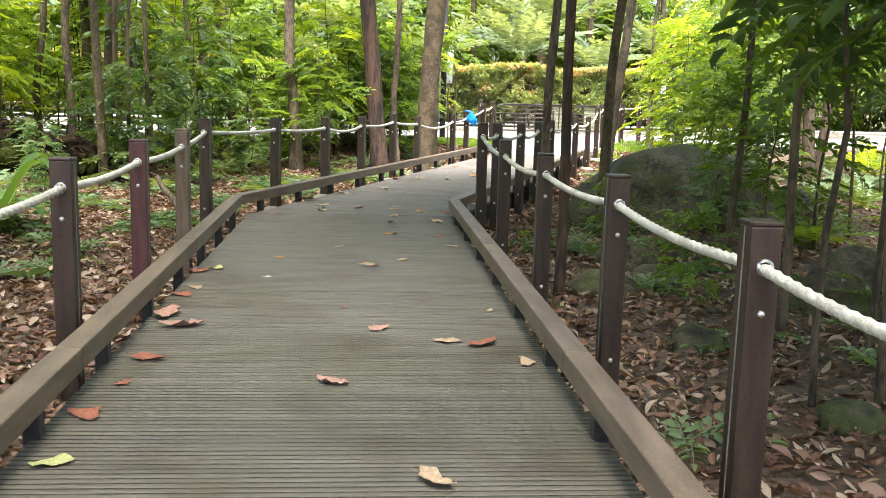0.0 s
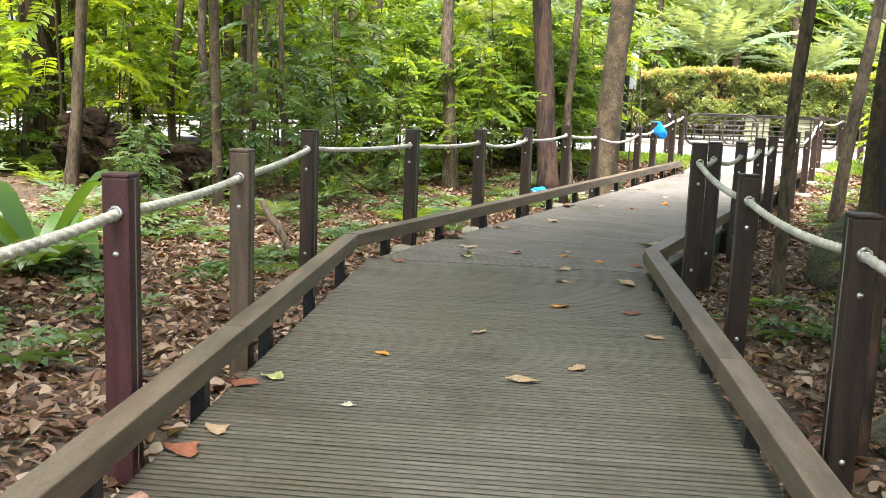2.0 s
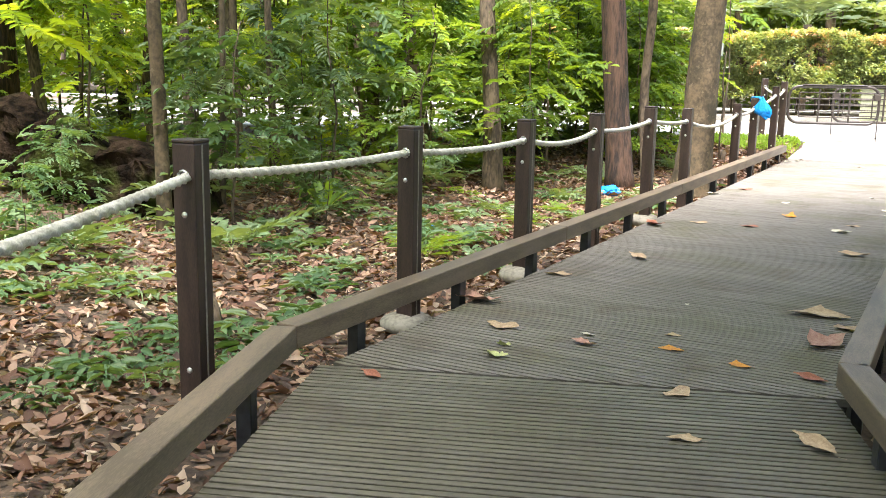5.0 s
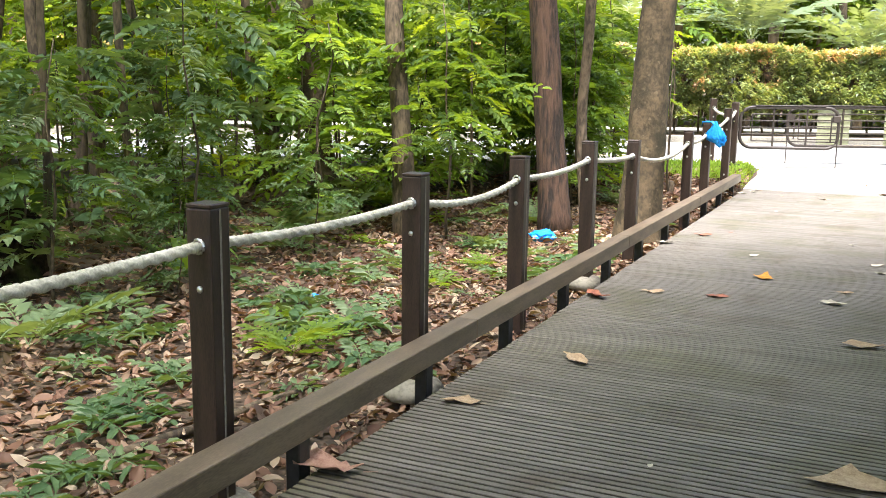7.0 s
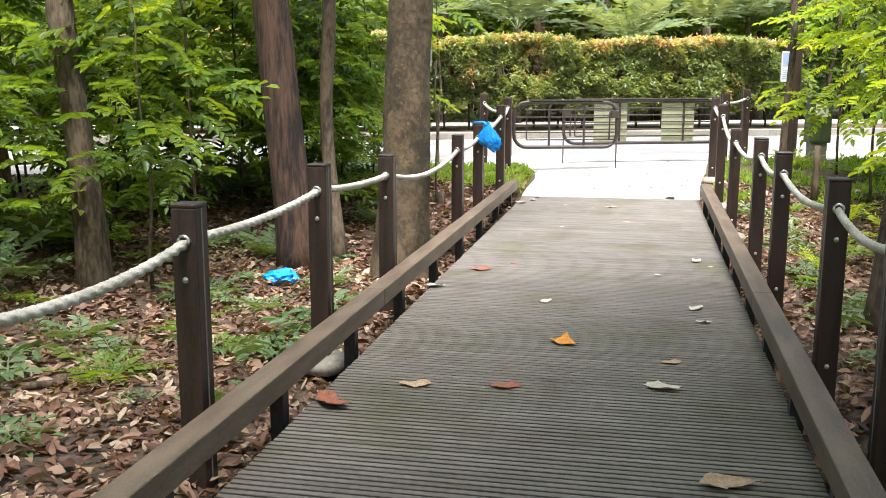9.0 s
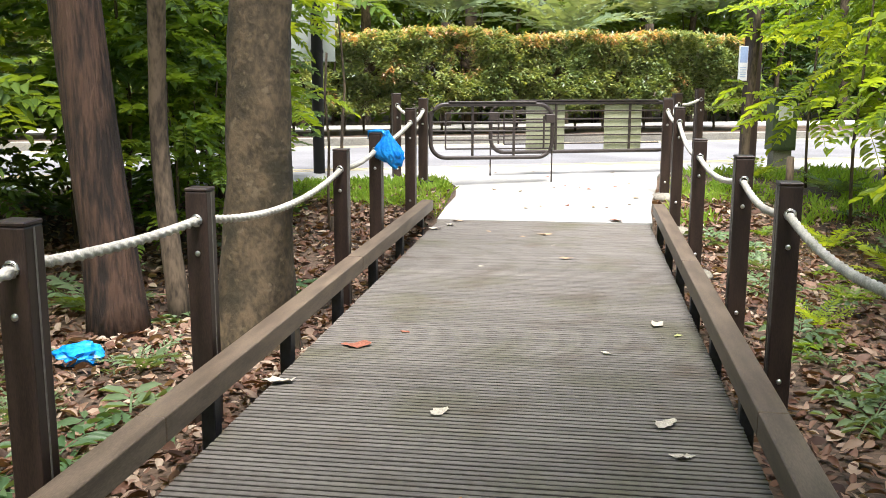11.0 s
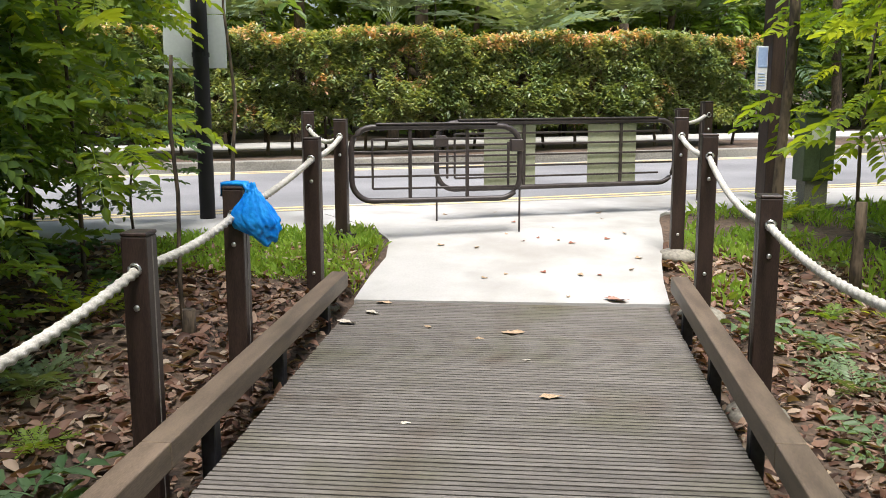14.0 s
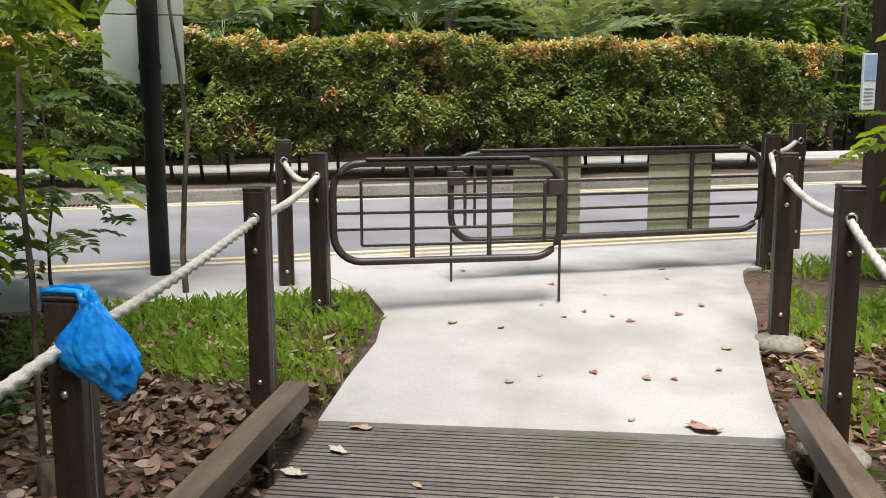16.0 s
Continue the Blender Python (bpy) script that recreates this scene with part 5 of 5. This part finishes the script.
# ---------------------------------------------------------------- leaves lying on the deck
def fallen_mesh(seed, material):
    rng = random.Random(seed)
    n, m_ = 8, 3
    V, Q = [], []
    curl, twist, width = rng.uniform(0.2, 0.9), rng.uniform(-0.5, 0.5), rng.uniform(0.24, 0.34)
    for i in range(n + 1):
        t = i / n
        w = width * math.sin(math.pi * min(0.985, 0.03 + t * 0.97)) ** 0.8 * (1 + 0.22 * rng.uniform(-1, 1)) if 0 < i < n else 0.015
        lean = 0.06 * rng.uniform(-1, 1)
        for k in range(-m_ + 1, m_):
            u = k / (m_ - 1)
            V.append((u * w + lean + 0.09 * math.sin(t * 4 + seed), t - 0.5 + 0.05 * rng.uniform(-1, 1) * abs(u), 0.02 + curl * (u * w) ** 2 * 3.2 * (1 + 0.8 * math.sin(seed + 5 * t) * u) + 0.9 * curl * (t - 0.45) ** 2 + twist * 0.5 * u * w * t + 0.05 * rng.uniform(0, 1)))
        if i:
            c = 2 * m_ - 1
            for k in range(c - 1):
                o = (i - 1) * c + k
                Q.append((o, o + 1, o + c + 1, o + c))
    V += [(-0.008, -0.5, 0.02), (0.008, -0.5, 0.02), (0.006, -0.68, 0.05), (-0.006, -0.68, 0.05)]
    o = len(V) - 4
    Q.append((o, o + 1, o + 2, o + 3))
    return np_mesh("fallen_leaf", V, Q, material, True)


DECK_LEAVES = {
    "tan": [(0.92, -1.8, 0.16), (0.48, -0.03, 0.12), (0.95, -0.29, 0.12), (-0.62, 1.86, 0.13), (-0.48, 2.21, 0.1), (-1.37, 4.72, 0.12), (-1.15, 2.59, 0.08), (-1.4, 0.67, 0.11), (-2.4, 5.25, 0.15), (0.54, 0.74, 0.07), (-0.29, 3.03, 0.1), (-1.22, 4.25, 0.1), (-0.81, 4.42, 0.16), (-1.62, 5.55, 0.07), (-2.62, 6.54, 0.14), (-2.36, 7.36, 0.16), (-1.05, 6.35, 0.25), (-2.39, 9.18, 0.12), (-1.07, 8.32, 0.18), (-1.22, 9.79, 0.09), (-0.83, 6.16, 0.2), (-1.5, 14.48, 0.09), (-1.71, 15.63, 0.11), (-2.58, 16.31, 0.09), (-2.22, 15.71, 0.05), (-1.9, 15.48, 0.05)],
    "pink": [(0.19, -0.91, 0.14), (0.07, 0.07, 0.12), (-1.15, -0.06, 0.2), (-0.95, -0.24, 0.2), (-2.77, 5.66, 0.26), (-1.94, 5.18, 0.1), (-0.94, 5.79, 0.24), (-1.05, 16.45, 0.14)],
    "red": [(0.67, -0.03, 0.17), (-1.37, 0.44, 0.15), (-1.67, 1.18, 0.14), (-0.76, -0.88, 0.15), (-0.57, -1.64, 0.15), (-0.66, -1.23, 0.07), (-2.53, 4.25, 0.1), (-0.3, 0.51, 0.05), (-0.56, 3.54, 0.1), (-0.93, 5.19, 0.12), (-1.98, 9.25, 0.12), (-2.54, 11.89, 0.13), (-2.68, 8.86, 0.2), (-2.34, 12.2, 0.05)],
    "pale": [(-1.12, 1.17, 0.06), (-1.98, 5.34, 0.06), (-1.27, 9.35, 0.13), (-1.72, 6.22, 0.03), (-1.96, 10.96, 0.09), (-1.04, 10.95, 0.1), (-1.01, 10.63, 0.08), (-2.75, 11.25, 0.13), (-1.25, 11.94, 0.05), (-0.95, 12.55, 0.1), (-2.61, 16.02, 0.1), (-2.72, 15.75, 0.1), (-1.62, 15.08, 0.04), (-2.12, 14.09, 0.04)],
    "orange": [(-1.38, 1.93, 0.08), (-0.98, 3.47, 0.1), (-1.78, 10.02, 0.13), (-1.56, 5.31, 0.1), (-1.23, 5.23, 0.08)],
    "green": [(-1.59, 1.31, 0.1), (-0.36, -2.09, 0.12), (-2.25, 4.95, 0.06), (-2.21, 4.79, 0.1), (-0.86, 12.34, 0.05)],
}
rng = random.Random(64)
names = {"tan": "curled tan dead leaf lying on the deck", "red": "curled red brown dead leaf lying on the deck", "pink": "pinkish brown dead leaf lying on the deck",
         "orange": "bright orange fallen leaf lying on the deck", "pale": "small pale dried leaf lying on the deck", "green": "yellow green fallen leaf lying on the deck"}
for tone, rows in DECK_LEAVES.items():
    protos = []
    for k, (x, y, s) in enumerate(rows):
        z = 0.001 if y < 16.4 else path_z(y) + 0.008
        m = pose(x, y, z, 0, 0, rng.choice((90, 70, 110, 250, 280, 20, 330)) + rng.uniform(-15, 15))
        if k < 3:
            ob = tagged(new("fallen_leaf", fallen_mesh(len(tone) * 10 + k, M_DEAD[tone])), names[tone], "leaf", "fallen leaves on the deck")
            protos.append(ob)
        else:
            ob = copy_thing(protos[k % 3], m)
        s *= 1.2
        ob.matrix_basis = m @ Matrix.Diagonal((s, s, s * (0.45 if tone == "orange" else 0.75), 1))

# bits lying on the concrete
rng = random.Random(65)
bits = [fallen_mesh(90 + i, M_DEAD[t]) for i, t in enumerate(("tan", "red", "tan"))]
for k in range(24):
    y = rng.uniform(16.5, 19.4)
    x = rng.uniform(-2.6, -0.75)
    ob = tagged(new("fallen_leaf", bits[k % 3]), "small dry leaf scrap on the concrete path", "leaf", "leaf scraps on the path")
    s = rng.uniform(0.03, 0.07)
    ob.matrix_basis = pose(x, y, path_z(y) + 0.007, 0, 0, rng.uniform(0, 360)) @ Matrix.Diagonal((s, s, s, 1))

# ---------------------------------------------------------------- deck boards, last
PITCH, BOARD = 0.040, 0.0262


def board_mesh(poly, top=M_PLANK, side=M_GAP_SHADE):
    """One board from its outline, with eased top edges; dark sides paint the gap shade."""
    bm = bmesh.new()
    n = len(poly)
    cx, cy = sum(p[0] for p in poly) / n, sum(p[1] for p in poly) / n
    lo = [bm.verts.new((x, y, -0.034)) for x, y in poly]
    mid = [bm.verts.new((x, y, -0.0022)) for x, y in poly]
    hi = [bm.verts.new((x - math.copysign(0.004, x - cx), y - math.copysign(0.002, y - cy), 0.0)) for x, y in poly]
    for a, b in ((lo, mid), (mid, hi)):
        for i in range(n):
            bm.faces.new((a[i], a[(i + 1) % n], b[(i + 1) % n], b[i]))
    bm.faces.new(hi)
    # side faces take the dark colour that stands in for gap shade
    for f in bm.faces:
        f.material_index = 1 if max(v.co.z for v in f.verts) < -0.001 else 0
    me = finish("board", bm, top)
    me.materials.append(side)
    return me


WIDE = 0.0272
std = board_mesh([(-1.095, -WIDE / 2), (1.035, -WIDE / 2), (1.035, WIDE / 2), (-1.095, WIDE / 2)], M_PLANK_MOSSY, M_GAP_SHADE_OLIVE)
rng = random.Random(12)
mid1 = (BL + BR) / 2
for i in range(290):
    p = mid1 - D1 * (PITCH * (i + 0.5) + 0.003 * ((i + 12) // 55) + 0.012)
    b = new("board", std)
    b.parent = BASE_1
    b.matrix_local = pose(p[0] + rng.uniform(-0.003, 0.003), p[1] + rng.uniform(-0.0007, 0.0007), rng.uniform(-0.0004, 0.0004), 0, 0, ANG)
std2 = board_mesh([(XL, -BOARD / 2), (XR, -BOARD / 2), (XR, BOARD / 2), (XL, BOARD / 2)])
y = BL[1] + PITCH
slope = (BR[1] - BL[1]) / (BR[0] - BL[0])
while y < Y_END - BOARD / 2 + 0.01:
    # boards by the bend are cut along the joint
    x_cut = BL[0] + (y - BL[1]) / slope - 0.02
    x_cut0 = BL[0] + (y - BOARD / 2 - BL[1]) / slope - 0.02
    x_cut1 = BL[0] + (y + BOARD / 2 - BL[1]) / slope - 0.02
    if x_cut0 < XR - 0.02:
        me = board_mesh([(XL, -BOARD / 2), (max(XL + 0.03, x_cut0), -BOARD / 2), (min(XR, x_cut1), BOARD / 2), (XL, BOARD / 2)])
    else:
        me = std2
    b = new("board", me)
    b.parent = BASE_2
    b.matrix_local = pose(rng.uniform(-0.003, 0.003), y + rng.uniform(-0.0007, 0.0007), rng.uniform(-0.0004, 0.0004))
    y += PITCH + (0.003 if any(y < s_ <= y + PITCH for s_ in (6.9, 9.15, 11.4, 13.7)) else 0)
